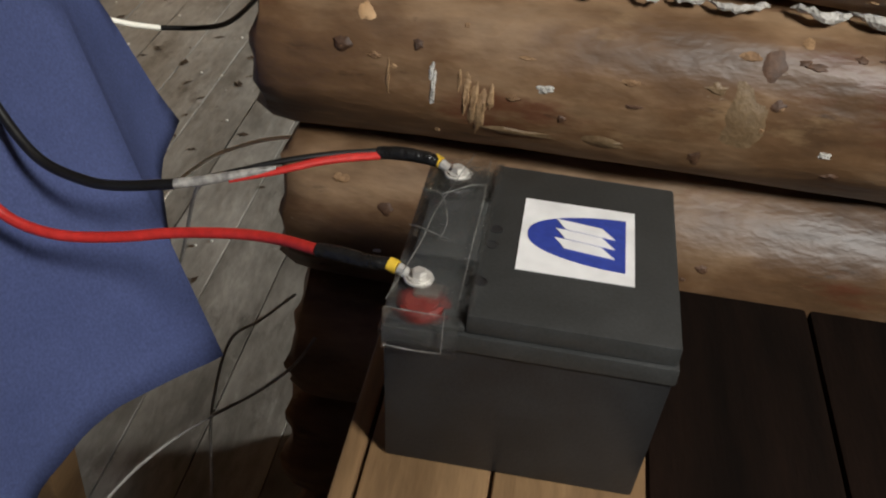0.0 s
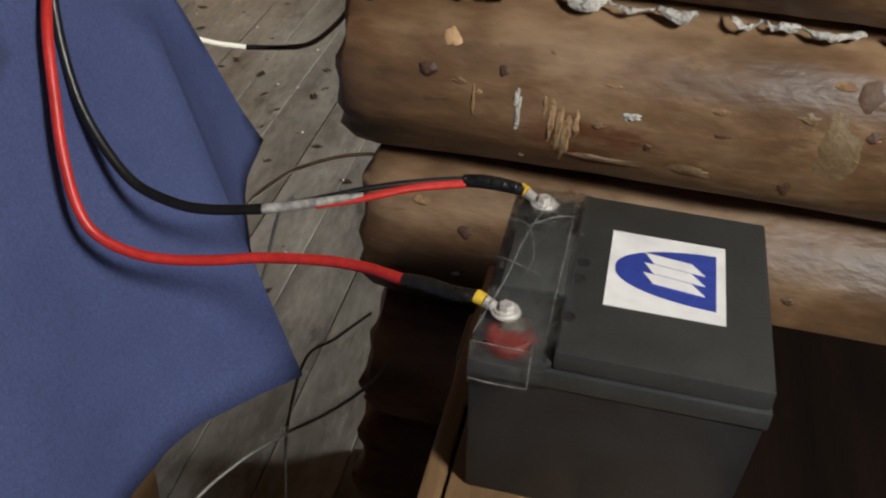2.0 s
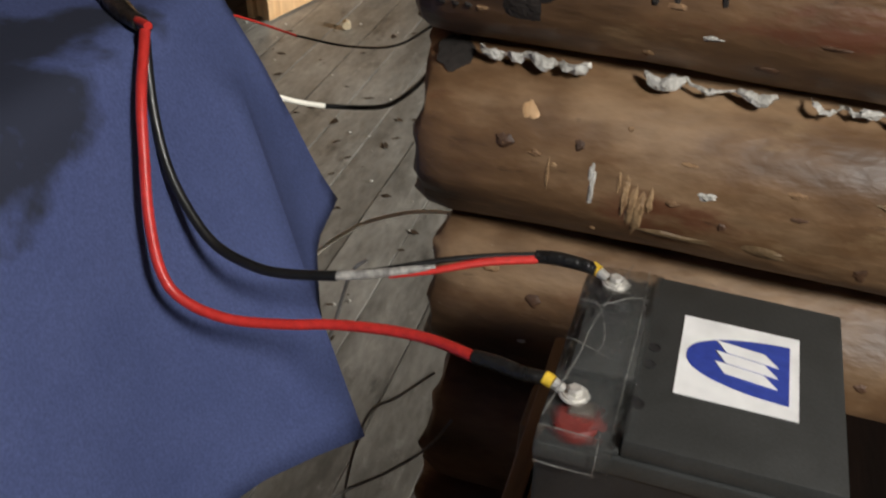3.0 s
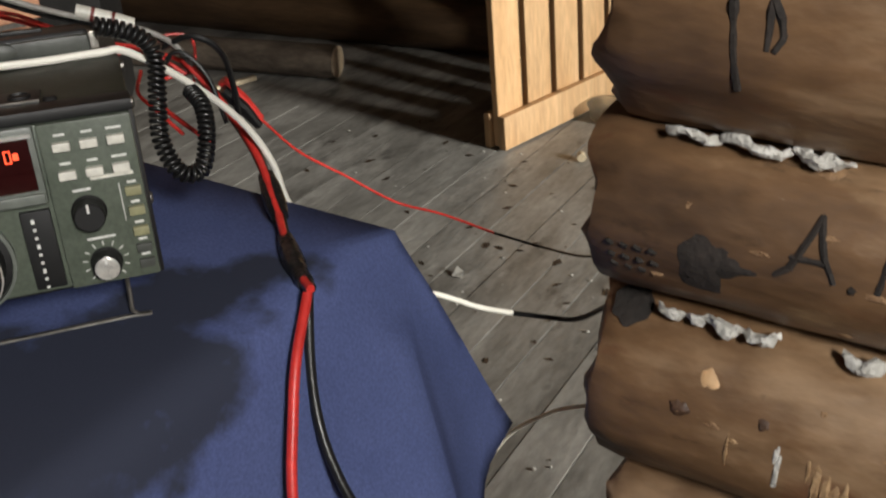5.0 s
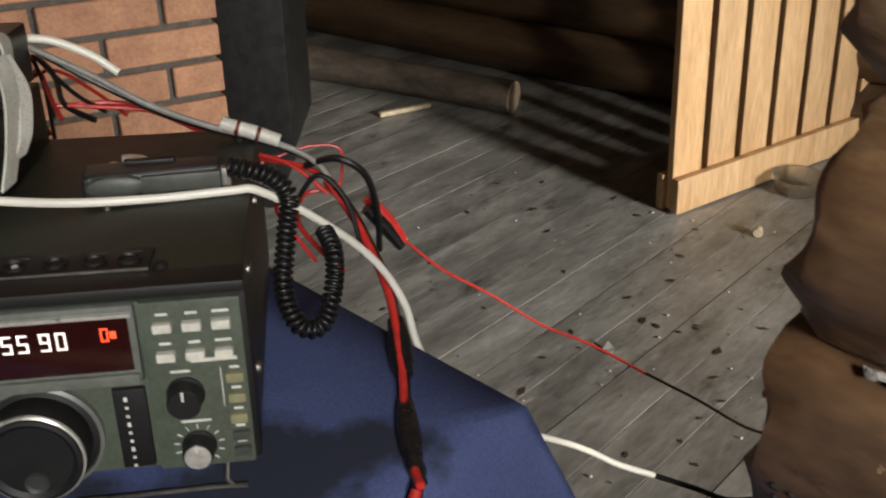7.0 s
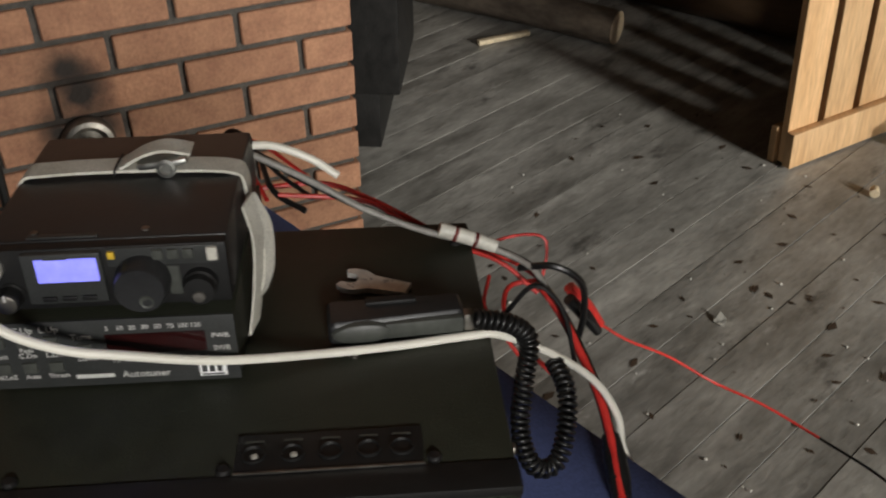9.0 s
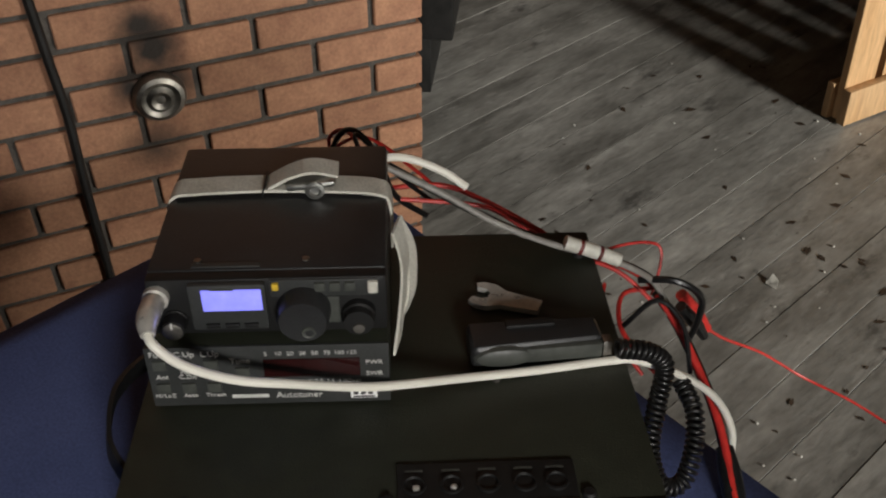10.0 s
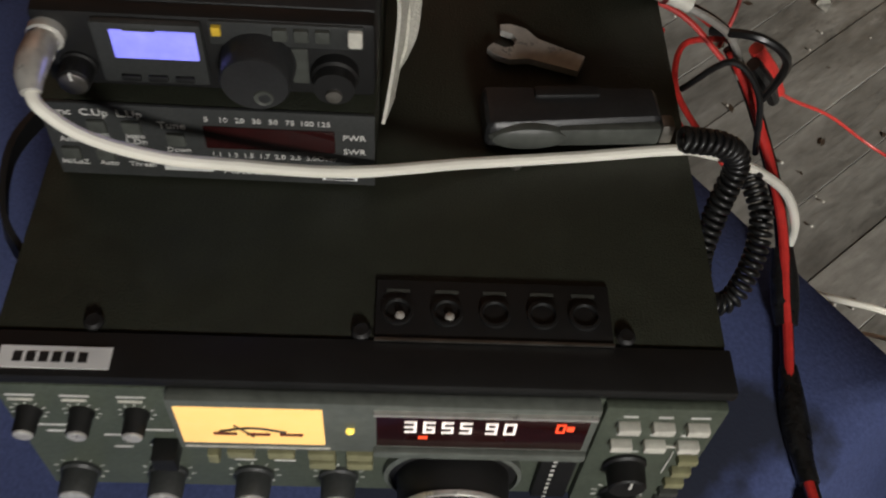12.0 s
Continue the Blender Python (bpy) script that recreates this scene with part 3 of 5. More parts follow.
def battery():
    b = thing("battery", BM, "black sealed lead acid battery with a white label", "battery")
    h = 0.126
    w, d = 0.0815, 0.0795
    bm = bmesh.new()
    add_box(bm, (-w + .001, -d + .001, 0), (w - .001, d - .001, h - 0.024), 0.003)
    for v in bm.verts:
        f = 1 - 0.05 * (1 - v.co.z / (h - 0.024))
        v.co.x, v.co.y = v.co.x * f, v.co.y * f
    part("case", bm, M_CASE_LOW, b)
    bm = bmesh.new()
    add_box(bm, (-w, -d - .001, h - 0.0255), (w, d + .001, h - 0.0135), 0.0016)
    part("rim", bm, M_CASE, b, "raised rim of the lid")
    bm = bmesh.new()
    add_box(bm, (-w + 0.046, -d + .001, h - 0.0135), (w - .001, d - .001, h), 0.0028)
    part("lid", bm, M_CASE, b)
    bm = bmesh.new()
    add_box(bm, (-w + .001, -d + .001, h - 0.0135), (-w + 0.046, d - .001, h - 0.009), 0.002)
    add_box(bm, (-w + .008, -0.030, h - 0.009), (-w + 0.046, 0.030, h - 0.001), 0.002)
    part("terminal_step", bm, M_CASE, b)
    for y, mat, lab in ((-0.063, M_REDCAP, "red terminal surround"), (0.056, M_BEZEL, "black terminal surround")):
        t = part("terminal", lathe([(0.0125, h - 0.010), (0.0125, h - 0.006), (0.0105, h - 0.0045), (0.007, h - .0045)], 28, Matrix.Translation((-w + 0.020, y - 0.004, 0))), mat, b, lab)
        part("post", box((-w + 0.015, y - 0.004, h - 0.006), (-w + 0.029, y + 0.008, h - 0.0015), 0.001), M_STEEL, t)
    # label with a shield
    lab = part("label", box((-0.0140, -0.032, h + 0.0002), (0.0545, 0.042, h + 0.0008)), M_WHITE, b, "white square sticker with a blue shield", 0)
    cx, cy = 0.0205, 0.005
    out = []
    for i in range(13):
        f = i / 12
        out.append((cx + 0.0285 - 0.059 * math.sin(f * math.pi / 2) ** 1.15, cy + 0.0265 * math.cos(f * math.pi / 2) ** 0.85))
    poly = out + [(x, 2 * cy - y) for x, y in out[-2::-1]]
    part("shield", flat(poly[::-1], h + 0.0004, h + 0.0012), M_NAVY, lab, "blue shield print", 0)
    for k in range(3):
        y0 = cy + 0.0135 - k * 0.0098
        part("stripe", flat([(cx - 0.008, y0 - 0.0052), (cx + 0.022, y0 - 0.0092), (cx + 0.014, y0 + 0.0005), (cx - 0.014, y0 + 0.0042)], h + 0.0009, h + 0.0018), M_WHITE, lab, "", 0)
    # crumpled clear tape over the terminals
    for x0, x1, y0, y1, sd in ((-w + 0.002, -w + 0.050, -d + .001, d - .004, 1),):
        bm = bmesh.new()
        nx, ny = 16, 34
        g = [[bm.verts.new((x0 + (x1 - x0) * i / nx, y0 + (y1 - y0) * j / ny, h - 0.002 + 0.0035 * min(1, i / 10) + 0.004 * abs(noise.noise((i * .45 + sd, j * .42, 2))) + 0.0015 * noise.noise((i * 1.3, j * 1.2, 5)))) for j in range(ny + 1)] for i in range(nx + 1)]
        for i in range(nx):
            for j in range(ny):
                bm.faces.new((g[i][j], g[i + 1][j], g[i + 1][j + 1], g[i][j + 1]))
        f = part("tape", bm, M_FILM, b, "crumpled clear tape", 25)
        f.visible_shadow = False
    bm = bmesh.new()
    g = [[bm.verts.new((-w + 0.001 + 0.042 * i / 10, -d - 0.0035 - 0.001 * noise.noise((i * .5, j * .6, 9)), h + .001 - 0.030 * j / 8)) for j in range(9)] for i in range(11)]
    for i in range(10):
        for j in range(8):
            bm.faces.new((g[i][j], g[i + 1][j], g[i + 1][j + 1], g[i][j + 1]))
    f = part("tape_flap", bm, M_FILM, b, "clear tape folded over the edge", 25)
    f.visible_shadow = False
    for pts in ([(-.086, -.080, .004), (-.070, -.030, .006), (-.066, .010, .0055), (-.052, .078, .005)], [(-.041, -.079, .0025), (-.0405, -.02, .003), (-.040, .03, .003), (-.041, .077, .003)], [(-.086, -.010, .004), (-.072, -.014, .006), (-.050, -.022, .005)],
                [(-.083, .030, .004), (-.066, .024, .006), (-.058, -.004, .006), (-.060, -.022, .005)], [(-.066, .024, .006), (-.050, .040, .005), (-.041, .046, .003)], [(-.086, -.083, .001), (-.060, -.084, .001), (-.047, -.0835, .001)], [(-.087, -.0862, -.026), (-.066, -.0866, -.027), (-.047, -.0862, -.0265)], [(-.047, -.0864, -.0265), (-.047, -.085, -.010), (-.047, -.081, .003)]):
        part("tape_crease", tube([(max(x, -w + 0.002), max(y, -d - 0.004), h + z) for x, y, z in pts], [0.0002, 0.00038, 0.0003, 0.0002], 6, 6), M_CREASE, b, "pale crease in the tape")
    eyelet(b, (-0.066, -0.053, h - 0.001), -14)
    eyelet(b, (-0.0606, 0.060, h - 0.001), -26)
    for x, y in ((-w + .052, -.012), (-w + .053, .004), (-w + .05, -.048)):
        part("vent_mark", lathe([(0.004, h), (0.004, h + .0006), (0.003, h + .0006), (.003, h + .0002)], 16, Matrix.Translation((x, y, 0))), M_CASE_LOW, b)


battery()


def cable_pair():
    red = thing("red_battery_cable", None, "thick red power cable clamped to the battery", "cable")
    part("jacket", tube([(-0.119, 0.373, 0.618), (-0.148, 0.388, 0.610), (-0.179, 0.397, 0.602), (-0.218, 0.399, 0.594), (-0.251, 0.395, 0.588), (-0.287, 0.388, 0.588), (-0.316, 0.386, 0.597), (-0.332, 0.390, 0.613), (-0.345, 0.404, 0.643), (-0.356, 0.424, 0.675), (-0.367, 0.446, 0.705), (-0.382, 0.482, 0.733)], 0.0036, 12, 8), M_REDWIRE, red)
    part("shrink_sleeve", tube([(-0.119, 0.373, 0.618), (-0.104, 0.3695, 0.620), (-0.088, 0.364, 0.622), BM @ Vector((-0.083, -0.0485, 0.1285))], [0.0043, 0.0047, 0.0044, 0.004], 12, 6), M_TAPE, red, "black shrink sleeve")
    blk = thing("black_battery_cable", None, "thick black power cable with red tracer to the battery", "cable")
    part("jacket", tube([(-0.226, 0.428, 0.6105), (-0.262, 0.4245, 0.6055), (-0.287, 0.4255, 0.6055), (-0.317, 0.432, 0.612), (-0.342, 0.442, 0.633), (-0.360, 0.453, 0.658), (-0.374, 0.468, 0.691), (-0.386, 0.488, 0.733)], 0.0036, 12, 8), M_BLKWIRE, blk)
    # Tapering pale grey stretch between the black jacket and the red tracer.
    part("pale_length", tube([(-0.229, 0.428, 0.6100), (-0.206, 0.432, 0.6145), (-0.178, 0.439, 0.6205), (-0.164, 0.4445, 0.6225)], [0.0034, 0.0033, 0.0026, 0.0018], 10, 6), M_PALEWIRE, blk, "pale length of the cable")
    part("black_end", tube([(-0.104, 0.481, 0.6235), (-0.134, 0.463, 0.6265), (-0.165, 0.449, 0.624), (-0.205, 0.434, 0.6155), (-0.235, 0.429, 0.6095)], 0.0020, 10, 6), M_BLKWIRE, blk)
    part("red_end", tube([(-0.104, 0.478, 0.6215), (-0.134, 0.459, 0.6245), (-0.164, 0.4435, 0.6205), (-0.192, 0.434, 0.6145)], [0.0028, 0.0028, 0.0024, 0.0012], 10, 6), M_REDWIRE, blk, "red tracer wire")
    part("shrink_sleeve", tube([(-0.105, 0.480, 0.6225), (-0.090, 0.4805, 0.624), (-0.072, 0.4785, 0.6245), BM @ Vector((-0.0745, 0.066, 0.1285))], [0.0044, 0.0048, 0.0044, 0.0038], 12, 6), M_TAPE, blk, "black shrink sleeve")
    har = thing("power_harness", None, "bundled black and red power leads wrapped in tape", "cable")
    run = [(-0.600, 0.612, 0.822), (-0.572, 0.615, 0.795), (-0.520, 0.597, 0.762), (-0.470, 0.560, 0.737), (-0.440, 0.532, 0.731), (-0.408, 0.505, 0.731), (-0.384, 0.488, 0.7335)]
    part("black_lead", tube(run, 0.0042, 12, 8), M_BLKWIRE, har)
    off = Vector((0.004, -0.0045, 0.003))
    part("red_lead", tube([Vector(p) + off for p in run[:4]], 0.003, 10, 8), M_REDWIRE, har)
    part("red_lead", tube([Vector(p) + off * 0.9 for p in run[3:]], 0.003, 10, 8), M_REDWIRE, har)
    c = spline(run, 8)
    part("tape_wrap", tube(c[19:27:2], [0.0065, 0.0085, 0.0085, 0.0068], 12, 3), M_TAPE, har, "black tape wrapping")
    part("tape_wrap", tube(c[30:46:3], [0.0055, 0.0078, 0.0082, 0.0062, 0.0058], 12, 3), M_TAPE, har, "black tape wrapping")


cable_pair()


# ---- table and cloth ----
TX0, TX1, TY0, TY1, TZ = -1.0, -0.390, -0.85, 0.598, 0.725


def table():
    t = thing("table", None, "plain wooden table hidden under a blue cloth", "table")
    part("tabletop", box((TX0 + .01, TY0 + .01, TZ - 0.03), (TX1 - .01, TY1 - .01, TZ - 0.004), 0.004), M_BENCH, t)
    for x in (TX0 + 0.06, TX1 - 0.06):
        for y in (TY0 + 0.06, TY1 - 0.06):
            part("leg", box((x - 0.025, y - 0.025, 0), (x + 0.025, y + 0.025, TZ - 0.03), 0.003), M_BENCH, t)


table()


def tablecloth():
    """Cloth over the table: a flat top and a flaring skirt with folds at the corner."""
    def at(q):            # q runs along the edge, 0 at the corner next to the log ends, positive towards the bench side
        L1, L2 = TY1 - TY0, TX1 - TX0
        q %= 2 * (L1 + L2)
        if q < L1:
            return Vector((TX1, TY1 - q, TZ)), Vector((1, 0, 0))
        q -= L1
        if q < L2:
            return Vector((TX1 - q, TY0, TZ)), Vector((0, -1, 0))
        q -= L2
        if q < L1:
            return Vector((TX0, TY0 + q, TZ)), Vector((-1, 0, 0))
        q -= L1
        return Vector((TX0 + q, TY1, TZ)), Vector((0, 1, 0))
    total = 2 * (TY1 - TY0 + TX1 - TX0)
    keys = [(-0.60, (-0.99, 0.64, 0.50)), (-0.30, (-0.69, 0.645, 0.50)), (-0.13, (-0.50, 0.665, 0.50)), (-0.05, (-0.40, 0.66, 0.52)), (0.0, (-0.322, 0.668, 0.512)), (0.045, (-0.322, 0.617, 0.495)),
            (0.085, (-0.295, 0.560, 0.450)), (0.1374, (-0.227, 0.486, 0.410)), (0.18, (-0.258, 0.446, 0.413)), (0.23, (-0.282, 0.407, 0.419)), (0.27, (-0.297, 0.373, 0.412)), (0.32, (-0.309, 0.330, 0.402)), (0.45, (-0.325, 0.16, 0.41)), (0.62, (-0.345, -0.01, 0.43)), (0.85, (-0.32, -0.24, 0.42))]

    def hem(q):
        s = q if q < total / 2 else q - total
        if keys[0][0] <= s <= keys[-1][0]:
            for (a, p), (b, r) in zip(keys, keys[1:]):
                if a <= s <= b:
                    f = (s - a) / (b - a)
                    f = f * f * (3 - 2 * f) if abs(b - a) > 0.07 else f
                    return Vector(p).lerp(Vector(r), f)
        p, n = at(q)
        return p + n * (0.045 + 0.02 * math.sin(q * 23)) + Vector((0, 0, -0.28))
    N, K, RIDGE = 330, 16, 0.1374
    bm = bmesh.new()
    rings = []
    for k in range(1, 13):
        f = k / 12
        ring = []
        for i in range(N):
            p, n = at(total * i / N)
            c = Vector(((TX0 + TX1) / 2, (TY0 + TY1) / 2, TZ))
            v = c.lerp(p, f)
            v.z += 0.0022 * noise.noise((v.x * 9, v.y * 9, 1)) - (0.003 if f == 1 else 0)
            ring.append(bm.verts.new(v))
        rings.append(ring)
    for k in range(1, K + 1):
        f = k / K
        ring = []
        for i in range(N):
            q = total * i / N
            p, n = at(q)
            h = hem(q)
            if q < RIDGE:                 # the fold behind the ridge hangs from the corner itself
                p = p.lerp(at(q * 0.12)[0], min(1, f * 4))
            elif q < 0.5:
                p = p.lerp(at(RIDGE * 0.12 + (q - RIDGE) * (0.5 - RIDGE * 0.12) / (0.5 - RIDGE))[0], min(1, f * 4))
            calm = min(1, 0.15 + abs(q - RIDGE) * 5) if q < 0.5 else 1
            v = p.lerp(h, f ** 1.12)
            v.z = p.z + (h.z - p.z) * f ** 1.06 - 0.003
            v += n * 0.004 * calm * math.sin(math.pi * f) * (1 + noise.noise((q * 6, f * 2, 4)))
            v += n * calm * (0.008 * f * noise.noise((q * 13, f * 2, 7)) + 0.003 * f * noise.noise((q * 31, f * 5, 2)))
            ring.append(bm.verts.new(v))
        rings.append(ring)
    for a, b in zip(rings, rings[1:]):
        for i in range(N):
            bm.faces.new((a[i], a[(i + 1) % N], b[(i + 1) % N], b[i]))
    bm.faces.new(rings[0])
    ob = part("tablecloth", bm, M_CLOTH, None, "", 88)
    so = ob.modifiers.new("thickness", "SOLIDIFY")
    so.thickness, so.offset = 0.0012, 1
    tagged(ob, "blue cotton tablecloth with dark patches on a table", "tablecloth")


tablecloth()


# ---- radios ----
RM = Matrix.Translation((-0.460, 0.432, 0.880)) @ pose(0, 0, 0, 0, 0, 50.8) @ pose(0, 0, 0, -6, 0, 0)


def knob(parent, x, z, r, depth, y, mat=None, cap=None, name="knob", label=""):
    m = Matrix.Translation((x, y, z)) @ pose(0, 0, 0, 90, 0, 0)
    prof = [(r * 1.06, 0), (r * 1.06, depth * 0.12), (r * 0.95, depth * 0.2), (r * 0.92, depth * 0.93), (r * 0.84, depth), (r * 0.1, depth)]
    bm = lathe(prof, 28, m)
    k = part(name, bm, mat or M_BEZEL, parent, label)
    if cap:
        part("cap", lathe([(r * 0.8, depth), (r * 0.8, depth + 0.0007), (r * 0.72, depth + 0.001), (r * .1, depth + .0008)], 24, m), cap, k, "metal cap")
    bm = box((-r * 0.07, r * 0.35, depth + 0.0003), (r * 0.07, r * 0.9, depth + 0.0012), 0, m)
    part("pointer", bm, M_INK, k)
    return k


def ticks(parent, x, z, r0, r1, y, n=11, span=270):
    bm = bmesh.new()
    for i in range(n):
        a = radians(90 + span / 2 - span * i / (n - 1))
        m = Matrix.Translation((x, y, z)) @ pose(0, 0, 0, 90, 0, 0) @ Matrix.Rotation(a, 4, "Z")
        add_box(bm, (r0, -0.0003, 0), (r1, 0.0003, 0.0003), 0, m)
    part("scale_ring", bm, M_INK, parent, "printed white scale", 0)


def bars(parent, x, z, w, y, mat=None, name="caption", h=0.0014):
    return part(name, box((x - w / 2, y - 0.0003, z - h / 2), (x + w / 2, y, z + h / 2)), mat or M_INK, parent, "", 0)


def transceiver():
    r = thing("transceiver", RM, "large dark shortwave transceiver with lit meter and many knobs", "radio")
    W, H, D, F = 0.306, 0.111, 0.262, -0.022
    part("cabinet", box((-W, 0.0, -H), (0, D, 0.0), 0.003), M_TOP, r, "black crackle painted cabinet")
    part("bezel", box((-W - 0.001, F, -0.006), (0.001, -0.0005, 0.0008), 0.0015), M_BEZEL, r, "black front lip")
    part("front_frame", box((-W - .001, F + .004, -H), (.001, -0.0004, -0.006), 0.002), M_BEZEL, r)
    y = F
    part("front_panel", box((-W + .002, y, -H + .003), (-0.002, y + 0.006, -0.007), 0.0012), M_PANEL, r, "grey green front panel")
    # sub panels proud of the front
    rp = part("key_panel", box((-0.053, y - 0.004, -H + .003), (-0.0015, y + .001, -0.0065), 0.0015), M_PANEL, r, "raised panel of keys")
    dp = part("display_frame", box((-0.234, y - 0.006, -0.052), (-0.0545, y + .001, -0.006), 0.002), M_GREYFRAME, r, "grey display frame")
    y2 = y - 0.006
    mt = part("meter", box((-0.231, y2 - 0.0006, -0.044), (-0.170, y2 + .001, -0.0105), 0.0008), M_METER, r, "lit amber signal meter")
    bm = tube([(-0.214, y2 - .0009, -0.031), (-0.200, y2 - .0009, -0.0275), (-0.186, y2 - .0009, -0.031)], 0.0006, 6, 6)
    part("meter_scale", bm, M_DKINK, mt)
    part("needle", tube([(-0.2, y2 - .001, -0.036), (-0.2075, y2 - .001, -0.025)], 0.0004, 6, 2), M_DKINK, mt)
    for k in range(3):
        part("meter_mark", box((-0.217 + k * .014, y2 - .0011, -.0345), (-0.207 + k * .014, y2 - .0006, -.0325)), M_REDCAP, mt, "", 0)
    dw = part("display_window", box((-0.148, y2 - 0.0005, -0.043), (-0.058, y2 + .001, -0.012), 0.0006), M_GLASS, r, "dark red frequency display")
    part("window_strip", box((-0.149, y2 - .002, -0.0118), (-.056, y2 + .0005, -.0098)), M_CHROME, r, "bright strip", 0)
    part("window_sill", box((-0.149, y2 - .003, -0.0505), (-.0555, y2 + .0005, -.0445), .001), M_GREYFRAME, r)
    # digits of seven bars each
    def seven(ch, x, z, h, mat, par):
        on = {"0": "abcdef", "1": "bc", "3": "abcdg", "5": "acdfg", "6": "acdefg", "9": "abcdfg"}[ch]
        w, t = h * 0.5, h * 0.10
        seg = {"a": (0, w, h - t, h), "d": (0, w, 0, t), "g": (0, w, h / 2 - t / 2, h / 2 + t / 2), "f": (0, t, h / 2, h), "b": (w - t, w, h / 2, h), "e": (0, t, 0, h / 2), "c": (w - t, w, 0, h / 2)}
        bm = bmesh.new()
        for s in on:
            a, b, c, d = seg[s]
            add_box(bm, (x + a, y2 - 0.001, z + c), (x + b, y2 - 0.0006, z + d))
        part("digit", bm, mat, par, "", 0)
    for i, ch in enumerate("365590"):
        seven(ch, -0.136 + i * 0.0078 + (0.003 if i > 3 else 0), -0.028, 0.010, M_DIGIT, dw)
    seven("0", -0.072, -0.025, 0.0075, M_REDDIGIT, dw)
    bars(dw, -0.066, -0.0215, 0.003, y2 - .0006, M_REDDIGIT, "lamp", 0.004)
    bars(dw, -0.128, -0.033, 0.004, y2 - .0006, M_REDDIGIT, "lamp", 0.002)
    part("lamp", lathe([(0.0018, 0), (0.0018, .0012), (.0008, .002)], 12, Matrix.Translation((-0.159, y2, -0.029)) @ pose(0, 0, 0, 90, 0, 0)), M_LED, r, "small amber lamp")
    # white keys, three and three
    yk = y - 0.004
    for row, z in enumerate((-0.0195, -0.0365)):
        for k in range(3):
            x = -0.0415 + k * 0.0148
            key = part("key", box((x - 0.0048, yk - 0.005, z - 0.0028), (x + 0.0048, yk, z + 0.0022), 0.0008), M_KEY, rp, "white push key")
            bars(rp, x, z + 0.006, 0.0085 if k == 2 else 0.006, yk)
    part("key_bar", box((-0.030, yk - .0006, -0.0425), (-.006, yk, -.0405)), M_KEY, rp, "", 0)
    knob(rp, -0.0345, -0.061, 0.0095, 0.013, yk, M_BEZEL)
    ticks(rp, -0.031, -0.094, 0.0105, 0.0135, yk)
    knob(rp, -0.031, -0.094, 0.0088, 0.012, yk, M_BEZEL, M_CHROME)
    bars(rp, -0.036, -0.0475, 0.010, yk)
    bars(rp, -0.031, -0.0785, 0.016, yk)
    for k, z in enumerate((-0.052, -0.0645, -0.0775, -0.0885, -0.0985)):
        part("key", box((-0.0125, yk - 0.004, z - 0.0028), (-0.0035, yk, z + 0.0024), 0.0006), M_OLIVEKEY if k < 3 else M_MICGREY, rp, "olive push key")
        bars(rp, -0.008, z + 0.0048, 0.005, yk)
    part("key_outline", box((-0.0155, yk - .0003, -0.0705), (-.015, yk, -.047)), M_INK, rp, "", 0)
    # tuning knob
    tm = Matrix.Translation((-0.112, y, -0.082)) @ pose(0, 0, 0, 90, 0, 0)
    tk = part("tuning_knob", lathe([(0.030, 0.0), (0.030, 0.003), (0.0265, 0.004), (0.0255, 0.022), (0.0245, 0.024), (0.0225, 0.0245), (.02, .0225), (.002, .0225)], 48, tm), M_BEZEL, r, "large black tuning knob")
    part("skirt_ring", lathe([(0.0325, 0.0), (0.0325, 0.004), (0.0305, 0.005), (0.0302, 0.0)], 48, tm, False), M_GREYFRAME, tk)
    part("rim_ring", lathe([(0.0262, 0.0205), (0.0262, 0.0225), (0.0252, 0.0232)], 48, tm, False), M_CHROME, tk, "bright rim")
    part("finger_dip", lathe([(0.0065, 0.0227), (.0062, 0.0236), (.005, 0.0228), (.001, 0.0223)], 20, tm @ Matrix.Translation((0, -0.0135, 0))), M_CASE, tk)
    # black slider strip beside the key panel
    sp = part("switch_strip", box((-0.0725, y - 0.0035, -H + .006), (-0.0555, y + .001, -0.056), 0.001), M_BEZEL, r, "black indicator strip")
    for i in range(9):
        bars(sp, -0.066, -0.062 - i * 0.0052, 0.0018, y - 0.0035, None, "mark", 0.0016 if i % 3 else .0026)
    # left block: small knobs, levers and keys
    for i, x in enumerate((-0.2945, -0.2725, -0.2495)):
        knob(r, x, -0.030, 0.0052, 0.011, y, M_BEZEL, M_CHROME, "small_knob")
        ticks(r, x, -0.030, 0.0065, 0.008, y, 9)
        bars(r, x, -0.0155, 0.012, y)
        bars(r, x - .001, -0.0195, 0.010, y, M_KEY, "caption", .002)
    for x, z, w in ((-0.289, -0.043, .014), (-0.284, -0.049, .016), (-0.262, -0.052, .012), (-0.243, -0.046, .012), (-0.24, -0.062, .02), (-0.262, -.064, .008)):
        bars(r, x, z, w, y)
    part("lever", box((-0.247, y - 0.011, -0.066), (-0.236, y, -0.054), 0.001), M_BEZEL, r, "black lever switch")
    for i, x in enumerate((-0.2875, -0.2465, -0.206, -0.166)):
        knob(r, x, -0.091, 0.0088, 0.014, y, M_CASE, M_CHROME, "small_knob", "knob with a bright cap")
        ticks(r, x, -0.091, 0.0105, 0.0125, y, 9)
    for k, x in enumerate((-0.2085, -0.1905, -0.1725, -0.1555)):
        for z in (-0.0585, -0.0685)[: 2 if k > 1 else 1]:
            part("key", box((x - 0.006, y - 0.006, z - 0.0035), (x + 0.006, y, z + 0.003), 0.001), M_OLIVEKEY, r, "olive push key")
        bars(r, x, -0.0755, 0.01, y)
